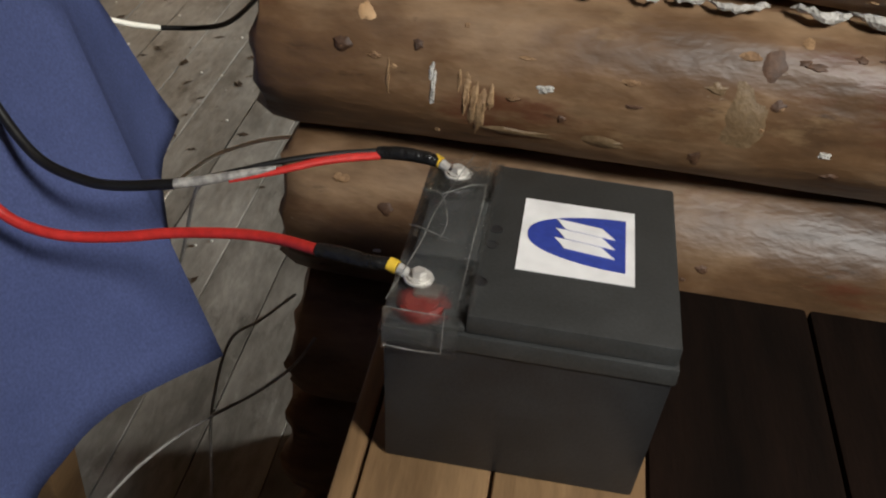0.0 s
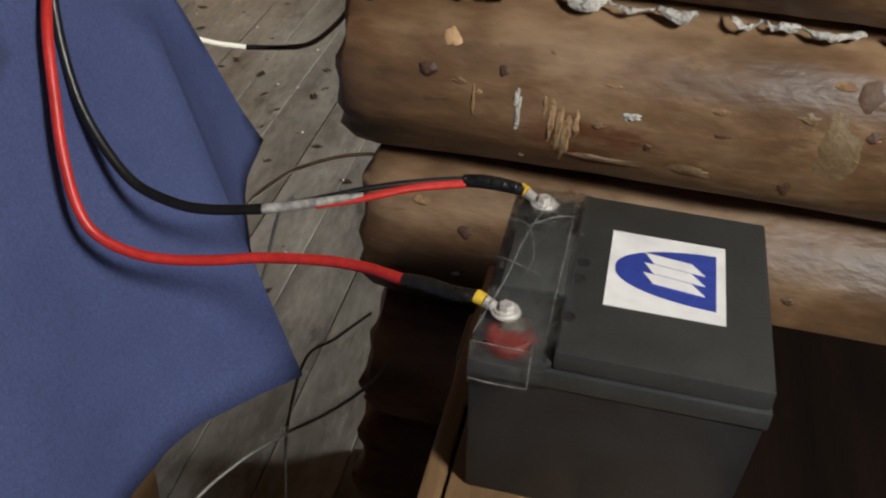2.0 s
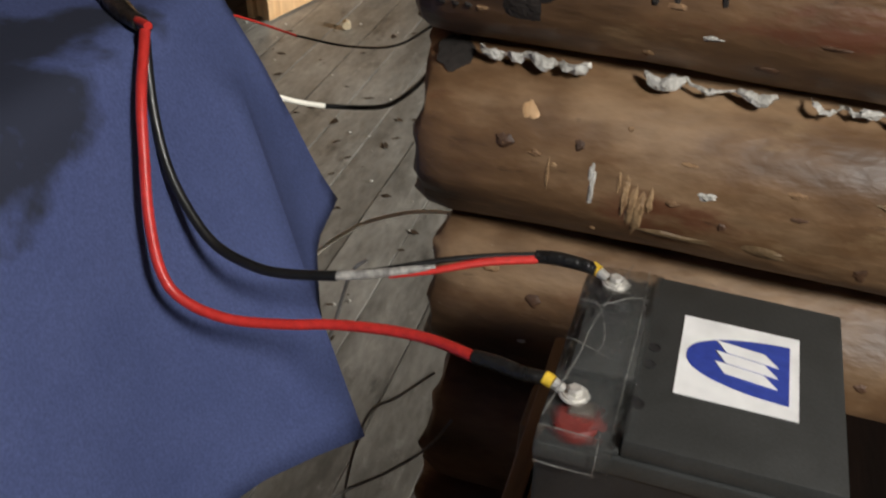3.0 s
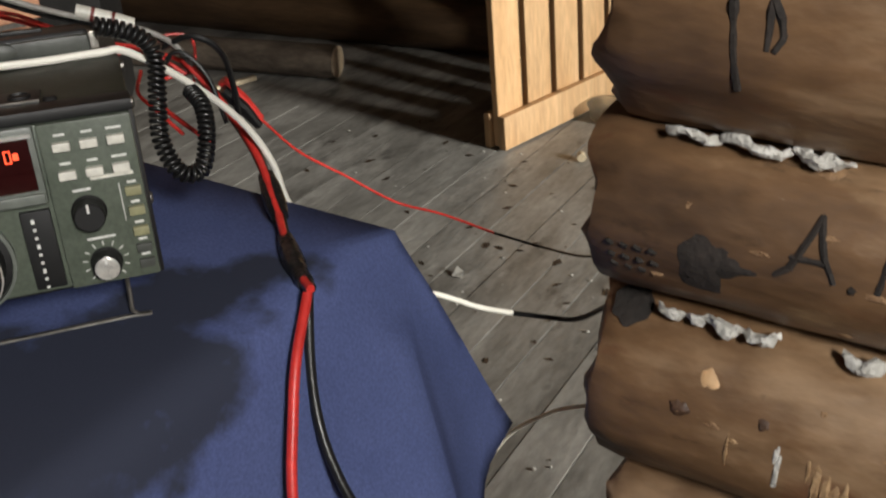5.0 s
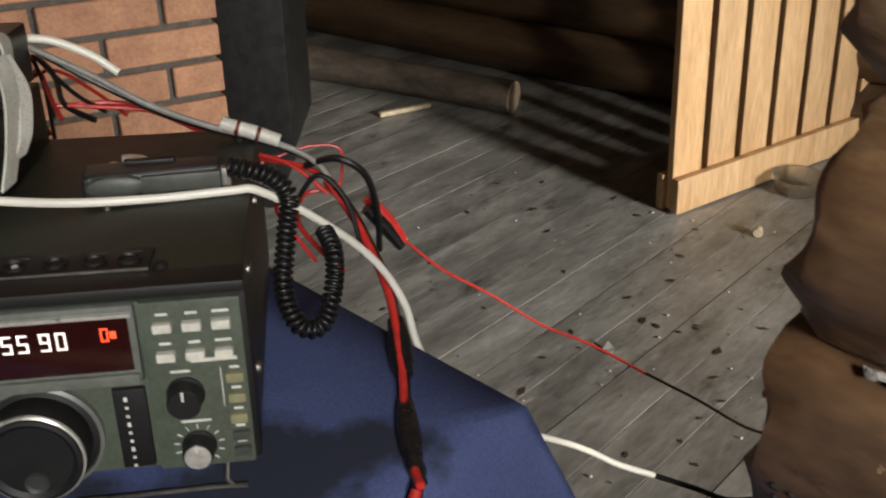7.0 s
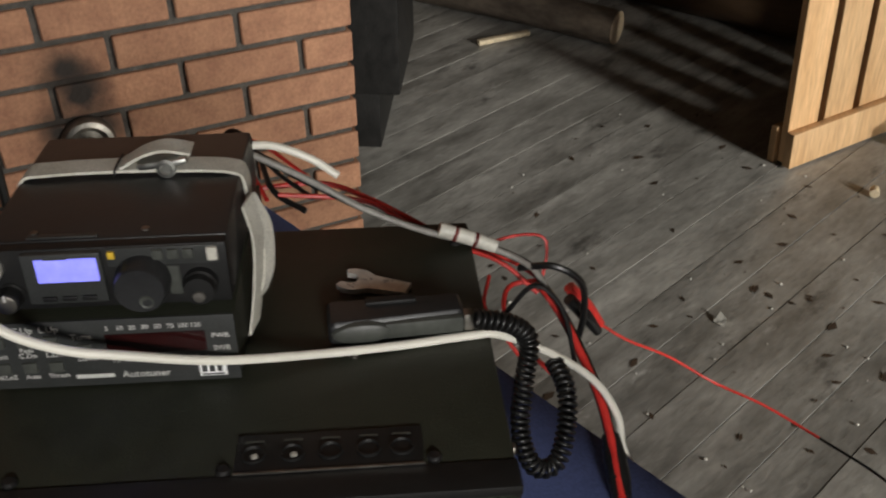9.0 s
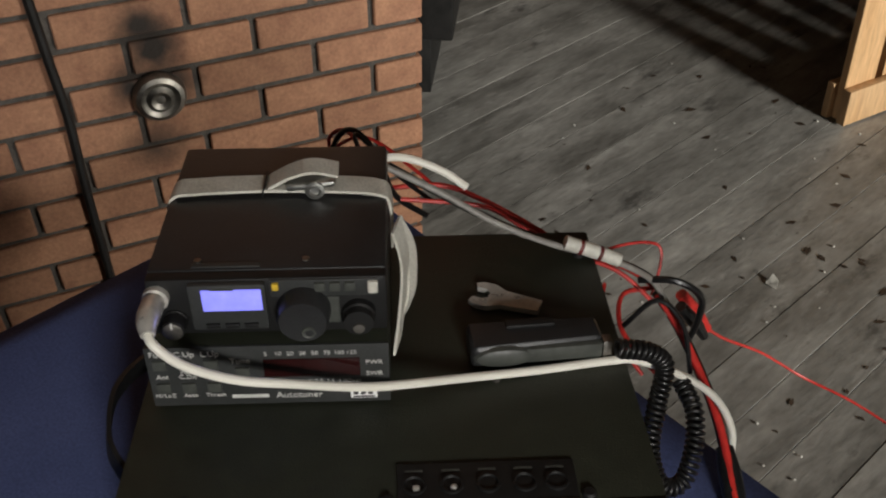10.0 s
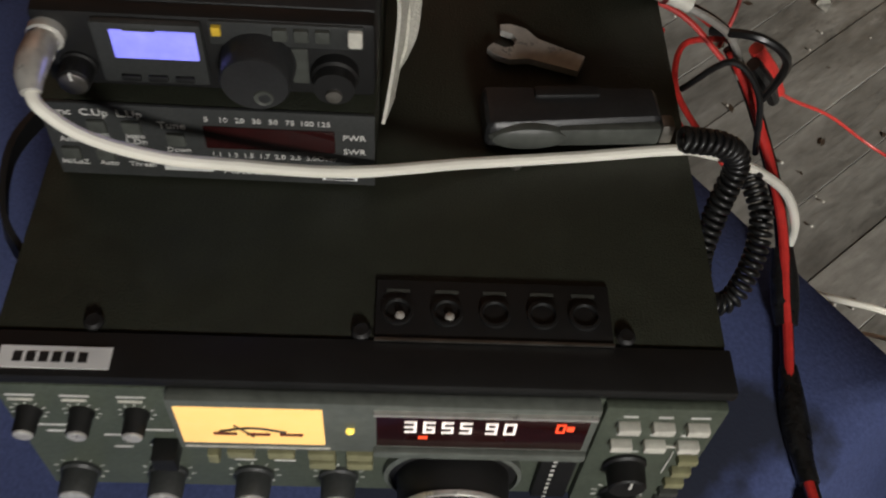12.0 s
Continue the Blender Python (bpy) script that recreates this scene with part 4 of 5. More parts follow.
    part("key", box((-0.2235, y - 0.006, -0.0675), (-0.2185, y, -0.0585), 0.001), M_OLIVEKEY, r, "olive push key")
    bars(r, -0.221, -0.0555, 0.013, y, M_KEY)
    part("frame_line", box((-0.231, y2 - .0004, -.0485), (-.168, y2, -.0475)), M_KEY, r, "", 0)
    # socket panel on the top
    jp = part("socket_panel", box((-0.150, -0.001, -0.001), (-0.049, 0.029, 0.0018), 0.0008), M_BEZEL, r, "sunken black panel of small controls")
    part("panel_edge", box((-0.150, -0.0018, 0.0015), (-0.049, -0.0006, 0.0026)), M_STEEL, jp, "bright edge", 0)
    for i, x in enumerate((-0.1405, -0.1195, -0.099, -0.0785, -0.0605)):
        part("trimmer", lathe([(0.0068, 0.0018), (0.0068, 0.0034), (0.0055, 0.0036), (0.005, 0.0022)], 20, Matrix.Translation((x, 0.0125, 0))), M_BEZEL, jp)
        part("caption", box((x - 0.005, 0.0225, 0.0018), (x + 0.005, 0.0240, 0.0021)), M_MICGREY, jp, "", 0)
        if i < 2:
            part("slot_screw", lathe([(0.002, .002), (.002, .0036), (.0008, .0044)], 12, Matrix.Translation((x + .001, 0.010, 0))), M_CHROME, jp)
    for x, yy in ((-0.266, 0.004), (-0.1555, 0.003), (-0.0435, 0.004), (-0.296, 0.22), (-0.012, 0.23)):
        part("screw", lathe([(0.0042, 0), (0.0042, 0.0014), (0.003, 0.0026), (0.001, 0.0024)], 18, Matrix.Translation((x, yy, 0.0))), M_IRON, r, "black case screw")
    for yy, z in ((0.02, -0.012), (0.02, -0.075), (0.13, -0.012)):
        part("side_screw", lathe([(0.004, 0), (0.004, 0.002), (0.0025, 0.003), (.001, .003)], 16, Matrix.Translation((0, yy, z)) @ pose(0, 0, 0, 0, 90, 0)), M_STEEL, r)
    tg = part("name_tag", box((-0.300, -0.0185, 0.0009), (-0.2555, -0.0085, 0.0014)), M_WHITE, r, "white tape tag with plain bars", 0)
    for k in range(6):
        x = -0.2925 + k * 0.0052
        part("tag_bar", box((x - .0018, -0.0158, .0014), (x + .0018, -0.0112, .0016)), M_DKINK, tg, "", 0)
    # wire stand under the front, and rear feet
    part("bail", tube([(-W + .03, 0.05, -H), (-W + .03, 0.016, -H - 0.038), (-W + 0.036, 0.014, -H - 0.041), (-0.03, 0.014, -H - 0.041), (-0.024, 0.016, -H - 0.038), (-0.024, 0.05, -H)], 0.0016, 8, 4), M_STEEL, r, "bent wire stand")
    for x in (-W + 0.03, -0.03):
        part("foot", lathe([(0.009, -H), (0.009, -H - 0.008), (0.007, -H - 0.0095)], 16, Matrix.Translation((x, D - 0.03, 0))), M_BEZEL, r)


transceiver()


def side_handle():
    h = thing("carry_strap", RM, "black plastic carrying strap on the radio cabinet", "strap")
    part("strap_band", ribbon([(-0.309, 0.045, -0.02), (-0.322, 0.065, -0.012), (-0.326, 0.10, -0.006), (-0.318, 0.135, -0.012), (-0.309, 0.15, -0.02)], 0.014, 0.003, (0.2, 0, 1)), M_BEZEL, h)


side_handle()


def tuner():
    t = thing("antenna_tuner", RM @ pose(-0.2245, 0.082, 0, 0, 0, -0.6), "flat black antenna tuner with white lettering", "tuner")
    W, H, D = 0.143, 0.0475, 0.165
    part("case", box((-W / 2, 0.002, 0.0015), (W / 2, D, H), 0.0018), M_TOP, t)
    fp = part("front_panel", box((-W / 2, 0, 0.0015), (W / 2, 0.002, H), 0.0006), M_CASE, t)
    def word(s, x, z, size=0.0058):
        lettering(s, size, Matrix.Translation((x, -0.0002, z)) @ FRONT, M_INK, fp)
    for i, (a, x) in enumerate((("Func", -0.0635), ("C.Up", -0.0485), ("L.Up", -0.0335))):
        word(a, x, 0.0425)
        part("button", box((x - 0.004, -0.002, 0.0315), (x + 0.004, 0, 0.0385), 0.0006), M_MICGREY, fp, "grey push button")
    for s, x in (("Ant", -0.0635), ("C.Dn", -0.0485), ("L.Dn", -0.0335)):
        word(s, x, 0.0250, 0.0048)
    for s, x in (("Peak", -0.0485), ("Scale", -0.0335)):
        word(s, x, 0.0288, 0.0042)
    for s, x in (("Hi/LoZ", -0.0635), ("Auto", -0.0485), ("Thresh", -0.0335)):
        part("button", box((x - 0.004, -0.002, 0.0135), (x + 0.004, 0, 0.0205), 0.0006), M_MICGREY, fp, "grey push button")
        word(s, x, 0.0100, 0.0042)
    word("Tune", -0.0165, 0.0365)
    part("button", box((-0.0195, -0.002, 0.0250), (-0.0115, 0, 0.0320), 0.0006), M_MICGREY, fp, "grey push button")
    word("Down", -0.0155, 0.0210, 0.0042)
    part("lamp_window", box((-0.003, -0.0006, 0.0235), (0.054, 0, 0.0375), 0.0004), M_GLASS, fp, "dark red lamp window")
    for i, s in enumerate(("5", "10", "20", "30", "50", "75", "100", "125")):
        word(s, -0.001 + i * 0.0072, 0.0415, 0.0042)
    for i, s in enumerate(("1.1", "1.3", "1.5", "1.7", "2.0", "2.5", "3.0", "Over")):
        word(s, 0.001 + i * 0.0070, 0.0190, 0.0042)
    word("PWR", 0.0625, 0.0335, 0.0048)
    word("SWR", 0.0625, 0.0245, 0.0048)
    bars(fp, -0.013, 0.0085, 0.022, -0.0001, None, "maker_bar", 0.0026)
    word("Autotuner", 0.0165, 0.0085, 0.0066)
    bd = part("badge", box((0.0475, -0.0006, 0.0050), (0.0635, 0, 0.0145), 0.0002), M_WHITE, fp, "white maker's badge")
    for k in range(3):
        part("badge_bar", box((0.0492 + k * .0044, -0.0009, 0.0080), (0.0522 + k * .0044, -0.0005, 0.0130)), M_CASE, bd, "", 0)
    part("badge_bar", box((0.0490, -0.0009, 0.0058), (0.0620, -0.0005, 0.0068)), M_CASE, bd, "", 0)


tuner()


def small_transceiver():
    f = thing("portable_transceiver", RM @ pose(-0.2215, 0.094, 0.0500, 0, 0, -0.4), "small black portable transceiver with blue lit screen", "radio")
    W, H, D = 0.137, 0.042, 0.146
    part("body", box((-W / 2, 0.004, 0.001), (W / 2, D, H), 0.003), M_CASE_LOW, f)
    part("front", box((-W / 2, -0.004, 0.001), (W / 2, 0.006, H - 0.001), 0.003), M_BEZEL, f)
    y = -0.004
    sf = part("screen_frame", box((-0.044, y - 0.004, 0.007), (0.000, y + .001, 0.0395), 0.002), M_CASE, f)
    part("screen", box((-0.0365, y - 0.0046, 0.0215), (-0.0025, y - .003, 0.0365), 0.0008), M_LCD, sf, "blue lit screen")
    for k in range(3):
        part("button", box((-0.036 + k * 0.011, y - 0.0055, 0.0095), (-0.028 + k * 0.011, y - .003, 0.0125), 0.0006), M_BEZEL, sf)
    m = Matrix.Translation((0.0205, y, 0.0195)) @ pose(0, 0, 0, 90, 0, 0)
    tk = part("tuning_knob", lathe([(0.0155, 0), (0.0155, 0.004), (0.0148, 0.006), (0.0145, 0.013), (0.0135, 0.0145), (0.003, 0.0142)], 40, m), M_CASE_LOW, f, "round black tuning knob")
    part("finger_dip", lathe([(0.0042, 0.0143), (0.004, 0.0149), (0.003, 0.0144), (.0008, .0142)], 16, m @ Matrix.Translation((0.003, -0.007, 0))), M_MICGREY, tk)
    m = Matrix.Translation((0.052, y, 0.0155)) @ pose(0, 0, 0, 90, 0, 0)
    k2 = part("select_knob", lathe([(0.0098, 0), (0.0098, 0.005), (0.0088, 0.006), (0.0085, 0.011), (0.002, 0.0113)], 28, m), M_BEZEL, f)
    part("knob_cap", lathe([(0.0035, 0.0113), (0.0033, 0.0125), (0.001, 0.0127)], 16, m @ Matrix.Translation((0, -0.003, 0))), M_STEEL, k2)
    knob(f, -0.054, 0.0125, 0.0072, 0.011, y, M_BEZEL, M_STEEL, "volume_knob")
    part("key_block", box((0.002, y - 0.001, 0.028), (0.064, y + .001, 0.040), 0.001), M_CASE, f)
    part("amber_key", box((0.0035, y - 0.003, 0.0340), (0.0072, y, 0.0385), 0.0005), M_YELLOW, f, "small amber key")
    for k in range(3):
        part("key", box((0.0275 + k * 0.0085, y - 0.003, 0.0325), (0.0335 + k * 0.0085, y, 0.0385), 0.0008), M_MICGREY, f)
    part("key", box((0.0575, y - 0.003, 0.0305), (0.0635, y, 0.0390), 0.0012), M_KEY, f, "pale square key")
    part("grille", box((0.034, y - 0.0008, 0.008), (0.041, y + .001, 0.027), 0.001), M_MICGREY, f)
    part("maker_bar", box((-0.031, y - .0045, 0.0358), (-0.018, y - .004, 0.0370)), M_MICGREY, sf, "", 0)
    # aerial socket
    m = Matrix.Translation((-0.0625, y, 0.030)) @ pose(0, 0, 0, 90, 0, 0)
    part("socket", lathe([(0.0075, 0), (0.0075, 0.004), (0.0058, 0.0045), (0.0058, 0.013)], 20, m), M_CHROME, f, "bright aerial socket")
    # top cover fittings
    for x in (-0.040, 0.022):
        part("screw", lathe([(0.0022, H), (0.0022, H + 0.0012), (.001, H + 0.0014)], 14, Matrix.Translation((x, 0.012, 0))), M_STEEL, f)
    part("speaker_grille", box((-0.043, 0.006, H - .0005), (-0.004, 0.0105, H + 0.0006), 0.0004), M_CASE, f)


small_transceiver()


def strap():
    s = thing("webbing_strap", RM @ pose(-0.2215, 0.094, 0.0500, 0, 0, -0.4), "white webbing strap with a metal buckle round the radio", "strap")
    y, H = 0.088, 0.042
    part("band", ribbon([(-0.0695, y, 0.004), (-0.0715, y, 0.025), (-0.0665, y, H + 0.001), (-0.05, y + .001, H + 0.0035), (-0.012, y + 0.003, H + 0.0035), (0.03, y + 0.002, H + 0.003), (0.062, y - 0.001, H + 0.002), (0.0705, y - 0.002, 0.036), (0.0715, y - 0.014, 0.012)], 0.019, 0.0018, (0, 1, 0)), M_STRAP, s)
    part("loose_end", ribbon([(-0.006, y + .002, H + 0.0055), (0.008, y + .002, H + 0.013), (0.022, y + .003, H + 0.016), (0.038, y + .004, H + 0.0125)], 0.018, 0.0018, (0, 1, 0)), M_STRAP, s)
    part("retainer", ribbon([(-0.010, y + .002, H + 0.001), (-0.009, y + .002, H + 0.006), (-0.0075, y + .002, H + 0.0075)], 0.021, 0.001, (0, 1, 0)), M_BEZEL, s, "thin black loop")
    b = part("buckle", box((0.010, y - 0.011, H + 0.004), (0.042, y + 0.012, H + 0.009), 0.003, pose(0, 0, 0, 0, -6, 0)), M_BUCKLE, s, "dull metal cam buckle")
    part("buckle_slot", lathe([(0.0062, 0), (0.0062, 0.0016), (0.004, 0.002), (.003, .0008)], 18, Matrix.Translation((0.0235, y - 0.0105, H + 0.0068)) @ pose(0, 0, 0, 90, 0, 0)), M_BUCKLE, b)
    part("hanging_end", ribbon([(0.074, 0.055, 0.036), (0.079, 0.048, 0.015), (0.077, 0.040, -0.015), (0.073, 0.028, -0.040)], 0.017, 0.0016, (0.25, 1, 0.1)), M_STRAP, s, "frayed hanging strap end")
    part("hanging_end", ribbon([(0.0745, 0.062, 0.034), (0.083, 0.060, 0.012), (0.083, 0.050, -0.012), (0.078, 0.044, -0.026)], 0.012, 0.0014, (0.5, 1, 0.2)), M_STRAP, s)


strap()


def microphone():
    m = thing("hand_microphone", RM @ pose(-0.058, 0.124, 0.0, 0, 0, 4), "black hand microphone lying on the radio", "microphone")
    bm = bmesh.new()
    add_box(bm, (-0.045, -0.015, 0.002), (0.041, 0.013, 0.019), 0.005, seg=3)
    for v in bm.verts:
        f = 1 - 0.25 * max(0, v.co.x / 0.041)
        v.co.y *= f
    part("body", bm, M_CASE_LOW, m)
    bm = bmesh.new()
    add_box(bm, (-0.010, -0.0165, 0.005), (0.040, -0.010, 0.0165), 0.002)
    part("side_plate", bm, M_MICGREY, m, "grey side plate")
    bm = lathe([(0.017, 0), (0.0175, .002), (0.016, 0.0045), (0.011, 0.006), (.002, .0062)], 28, Matrix.Translation((-0.024, -0.0125, 0.0110)) @ pose(0, 0, 0, 90, 0, 0) @ Matrix.Diagonal((1.1, 0.42, 1, 1)))
    part("talk_button", bm, M_MICGREY, m, "oval talk button")
    part("bracket", box((0.040, -0.0165, 0.006), (0.046, -0.0085, 0.018), 0.001), M_STEEL, m, "pale end clip")
    part("foot_screw", lathe([(0.0028, 0.0), (0.0028, 0.0035), (0.001, 0.0042)], 12, Matrix.Translation((-0.03, -0.024, 0))), M_STEEL, m)
    part("hook", box((-0.02, 0.002, 0.018), (0.012, 0.009, 0.0215), 0.0015), M_BEZEL, m)
    # coiled cord
    path = spline([(-0.545, 0.486, 0.893), (-0.534, 0.506, 0.884), (-0.527, 0.517, 0.868), (-0.521, 0.508, 0.842), (-0.511, 0.495, 0.815), (-0.497, 0.494, 0.793), (-0.490, 0.508, 0.790), (-0.496, 0.524, 0.808), (-0.509, 0.537, 0.824), (-0.530, 0.547, 0.830)], 40)
    lens = [0.0]
    for a, b in zip(path, path[1:]):
        lens.append(lens[-1] + (b - a).length)
    pts, pitch, rc = [], 0.0043, 0.0052
    up = Vector((0, 0, 1))
    n = int(lens[-1] / pitch * 9)
    for i in range(n + 1):
        s = lens[-1] * i / n
        k = min(range(len(lens)), key=lambda j: abs(lens[j] - s)) if i % 9 == 0 else max(0, next((j for j in range(len(lens)) if lens[j] > s), len(lens) - 1) - 1)
        k = min(k, len(path) - 2)
        d = (path[k + 1] - path[k]).normalized()
        x = d.cross(up).normalized()
        yv = x.cross(d).normalized()
        c = path[k] + d * (s - lens[k])
        a = 2 * math.pi * i / 9
        pts.append(c + rc * (x * math.cos(a) + yv * math.sin(a)))
        up = yv
    inv = (RM @ pose(-0.058, 0.124, 0.0, 0, 0, 4)).inverted()
    part("coiled_cord", tube([inv @ p for p in pts], 0.0017, 6, straight=True), M_BLKWIRE, m, "black coiled cord", 80)


microphone()


def wrench():
    w = thing("spanner", RM @ pose(-0.072, 0.174, 0.0012, 0, 0, -22) @ Matrix.Diagonal((1.2, 1.35, 1, 1)), "small steel open ended spanner", "spanner")
    bm = bmesh.new()
    inner = [(-0.0190, -0.0035), (-0.0135, -0.0042), (-0.0105, -0.0020), (-0.0105, 0.0022), (-0.0135, 0.0044), (-0.0190, 0.0045)]
    head = [(-0.0205, 0.0075), (-0.0165, 0.0095), (-0.009, 0.0095), (-0.002, 0.006), (0.020, 0.0045), (0.020, -0.0045), (-0.002, -0.006), (-0.009, -0.0095), (-0.0165, -0.0095), (-0.0205, -0.0070), *inner]
    bm.faces.new([bm.verts.new((x, y, 0.0)) for x, y in head])
    bmesh.ops.triangulate(bm, faces=bm.faces[:])
    r = bmesh.ops.extrude_face_region(bm, geom=bm.faces[:])
    bmesh.ops.translate(bm, verts=[v for v in r["geom"] if isinstance(v, bmesh.types.BMVert)], vec=(0, 0, 0.004))
    part("jaw", bm, M_CHROME, w)


wrench()


def cables_on_table():
    c = thing("white_coax", None, "cream coaxial cable laid across the radios", "cable")
    part("plug", tube([RM @ Vector(p) for p in ((-0.2845, 0.083, 0.081), (-0.2845, 0.072, 0.0815), (-0.2840, 0.064, 0.081), (-0.2825, 0.057, 0.079))], [0.006, 0.0066, 0.0058, 0.0040], 14, 6), M_CHROME, c, "bright aerial plug")
    run = [RM @ Vector(p) for p in ((-0.2832, 0.059, 0.0795), (-0.279, 0.053, 0.0750), (-0.265, 0.052, 0.061), (-0.240, 0.055, 0.047), (-0.212, 0.060, 0.038), (-0.165, 0.071, 0.023), (-0.112, 0.091, 0.0085), (-0.058, 0.102, 0.0036), (-0.012, 0.109, 0.0032), (0.006, 0.111, 0.001))]
    run += [Vector(p) for p in ((-0.529, 0.544, 0.838), (-0.516, 0.579, 0.798), (-0.505, 0.598, 0.757), (-0.499, 0.612, 0.705), (-0.485, 0.668, 0.620), (-0.438, 0.742, 0.568), (-0.408, 0.764, 0.551), (-0.381, 0.784, 0.541))]
    part("jacket", tube(run, 0.0028, 10, 8), M_WHITEWIRE, c)
    part("black_tail", tube([(-0.381, 0.784, 0.541), (-0.345, 0.793, 0.542), (-0.315, 0.787, 0.553), (-0.289, 0.777, 0.577), (-0.264, 0.758, 0.611), (-0.225, 0.735, 0.68), (-0.17, 0.72, 0.718)], 0.0026, 8, 6), M_BLKWIRE, c, "black tail end")
    e = thing("white_lead", None, "thin white lead hanging behind the table", "cable")
    part("jacket", tube([(-0.56, 0.84, 0.0), (-0.535, 0.875, 0.09), (-0.490, 0.91, 0.18), (-0.460, 0.936, 0.237), (-0.416, 0.942, 0.281), (-0.380, 0.949, 0.304), (-0.318, 0.939, 0.336), (-0.24, 0.86, 0.39), (-0.18, 0.76, 0.40)], 0.0026, 8, 6), M_WHITEWIRE, e)
    g = thing("thin_lead", None, "thin red and black lead hung across to the logs", "cable")
    part("red_run", tube([(-0.583, 0.676, 0.750), (-0.588, 0.73, 0.695), (-0.575, 0.785, 0.648), (-0.545, 0.828, 0.606), (-0.500, 0.850, 0.592), (-0.447, 0.868, 0.574)], 0.0014, 7, 8), M_REDWIRE, g)
    part("black_run", tube([(-0.447, 0.868, 0.574), (-0.39, 0.868, 0.572), (-0.325, 0.832, 0.597), (-0.28, 0.80, 0.635), (-0.225, 0.765, 0.69), (-0.17, 0.73, 0.718)], 0.0014, 7, 6), M_BLKWIRE, g)
    # bundle behind the radios
    b = thing("rear_lead_bundle", None, "tangle of red and black leads behind the radios", "cable")
    part("grey_lead", tube([(-0.748, 0.467, 0.930), (-0.718, 0.495, 0.909), (-0.688, 0.52, 0.887), (-0.658, 0.547, 0.871), (-0.633, 0.573, 0.860), (-0.611, 0.593, 0.849), (-0.597, 0.606, 0.834), (-0.585, 0.61, 0.81)], 0.0025, 8, 6), M_GREYWIRE, b)
    part("black_lead", tube([(-0.752, 0.474, 0.925), (-0.722, 0.502, 0.900), (-0.69, 0.53, 0.878), (-0.66, 0.556, 0.864), (-0.63, 0.585, 0.852), (-0.605, 0.607, 0.836), (-0.59, 0.612, 0.815)], 0.003, 8, 6), M_BLKWIRE, b)
    part("cream_lead", tube([(-0.755, 0.462, 0.935), (-0.745, 0.485, 0.93), (-0.728, 0.505, 0.918), (-0.715, 0.517, 0.905)], 0.003, 8, 6), M_WHITEWIRE, b)
    cn = part("connector", tube([(-0.650, 0.556, 0.872), (-0.640, 0.566, 0.867), (-0.630, 0.576, 0.862), (-0.620, 0.585, 0.857)], [0.0052, 0.0055, 0.0055, 0.005], 12, 4), M_KEY, b, "white banded connector")
    for f in (0.25, 0.6):
        q = Vector((-0.650, 0.556, 0.872)).lerp(Vector((-0.620, 0.585, 0.857)), f)
        part("band", tube([q, q + Vector((0.0018, 0.0018, -0.0009))], [0.0059, 0.0059], 12, 2), M_REDCAP, cn, "dark red band")
    for pts, r in (([(-0.80, 0.505, 0.86), (-0.775, 0.545, 0.858), (-0.745, 0.565, 0.85), (-0.705, 0.582, 0.838), (-0.668, 0.596, 0.826), (-0.634, 0.615, 0.822), (-0.604, 0.622, 0.815)], 0.0022),
                   ([(-0.77, 0.50, 0.87), (-0.73, 0.548, 0.862), (-0.70, 0.565, 0.85), (-0.668, 0.58, 0.838), (-0.63, 0.60, 0.83), (-0.60, 0.612, 0.81)], 0.0018),
                   ([(-0.666, 0.598, 0.82), (-0.646, 0.630, 0.83), (-0.631, 0.650, 0.828), (-0.623, 0.648, 0.815), (-0.618, 0.636, 0.79)], 0.0013),
                   ([(-0.615, 0.632, 0.803), (-0.628, 0.610, 0.80), (-0.612, 0.590, 0.79), (-0.585, 0.585, 0.78), (-0.56, 0.59, 0.765)], 0.002),
                   ([(-0.64, 0.60, 0.81), (-0.625, 0.58, 0.80), (-0.60, 0.575, 0.79), (-0.575, 0.575, 0.775)], 0.0016),
                   ([(-0.89, 0.535, 0.80), (-0.905, 0.53, 0.838), (-0.885, 0.53, 0.862), (-0.86, 0.525, 0.868), (-0.82, 0.51, 0.862), (-0.795, 0.505, 0.85)], 0.0018),
                   ([(-0.87, 0.50, 0.80), (-0.875, 0.51, 0.85), (-0.85, 0.53, 0.872), (-0.80, 0.54, 0.862), (-0.765, 0.545, 0.85)], 0.0016)):
        part("red_lead", tube(pts, r, 8, 6), M_REDWIRE, b)
    for pts, r in (([(-0.86, 0.47, 0.80), (-0.866, 0.505, 0.862), (-0.85, 0.515, 0.887), (-0.82, 0.517, 0.878), (-0.78, 0.502, 0.868), (-0.75, 0.51, 0.86)], 0.0024),
                   ([(-0.85, 0.52, 0.80), (-0.848, 0.52, 0.86), (-0.835, 0.51, 0.892), (-0.80, 0.52, 0.868), (-0.76, 0.525, 0.86)], 0.0018),
                   ([(-0.61, 0.60, 0.835), (-0.585, 0.61, 0.845), (-0.570, 0.625, 0.83), (-0.575, 0.640, 0.79), (-0.585, 0.65, 0.75)], 0.0028),
                   ([(-0.60, 0.575, 0.81), (-0.585, 0.590, 0.838), (-0.565, 0.60, 0.82), (-0.55, 0.60, 0.78)], 0.002)):
        part("black_lead", tube(pts, r, 8, 6), M_BLKWIRE, b)
    cl = thing("fuse_holder", None, "red and black inline fuse holder hanging over the edge", "fuse holder")
    part("red_half", tube([(-0.603, 0.655, 0.79), (-0.592, 0.666, 0.770), (-0.583, 0.676, 0.750)], [0.005, 0.006, 0.004], 10, 4), M_REDWIRE, cl)
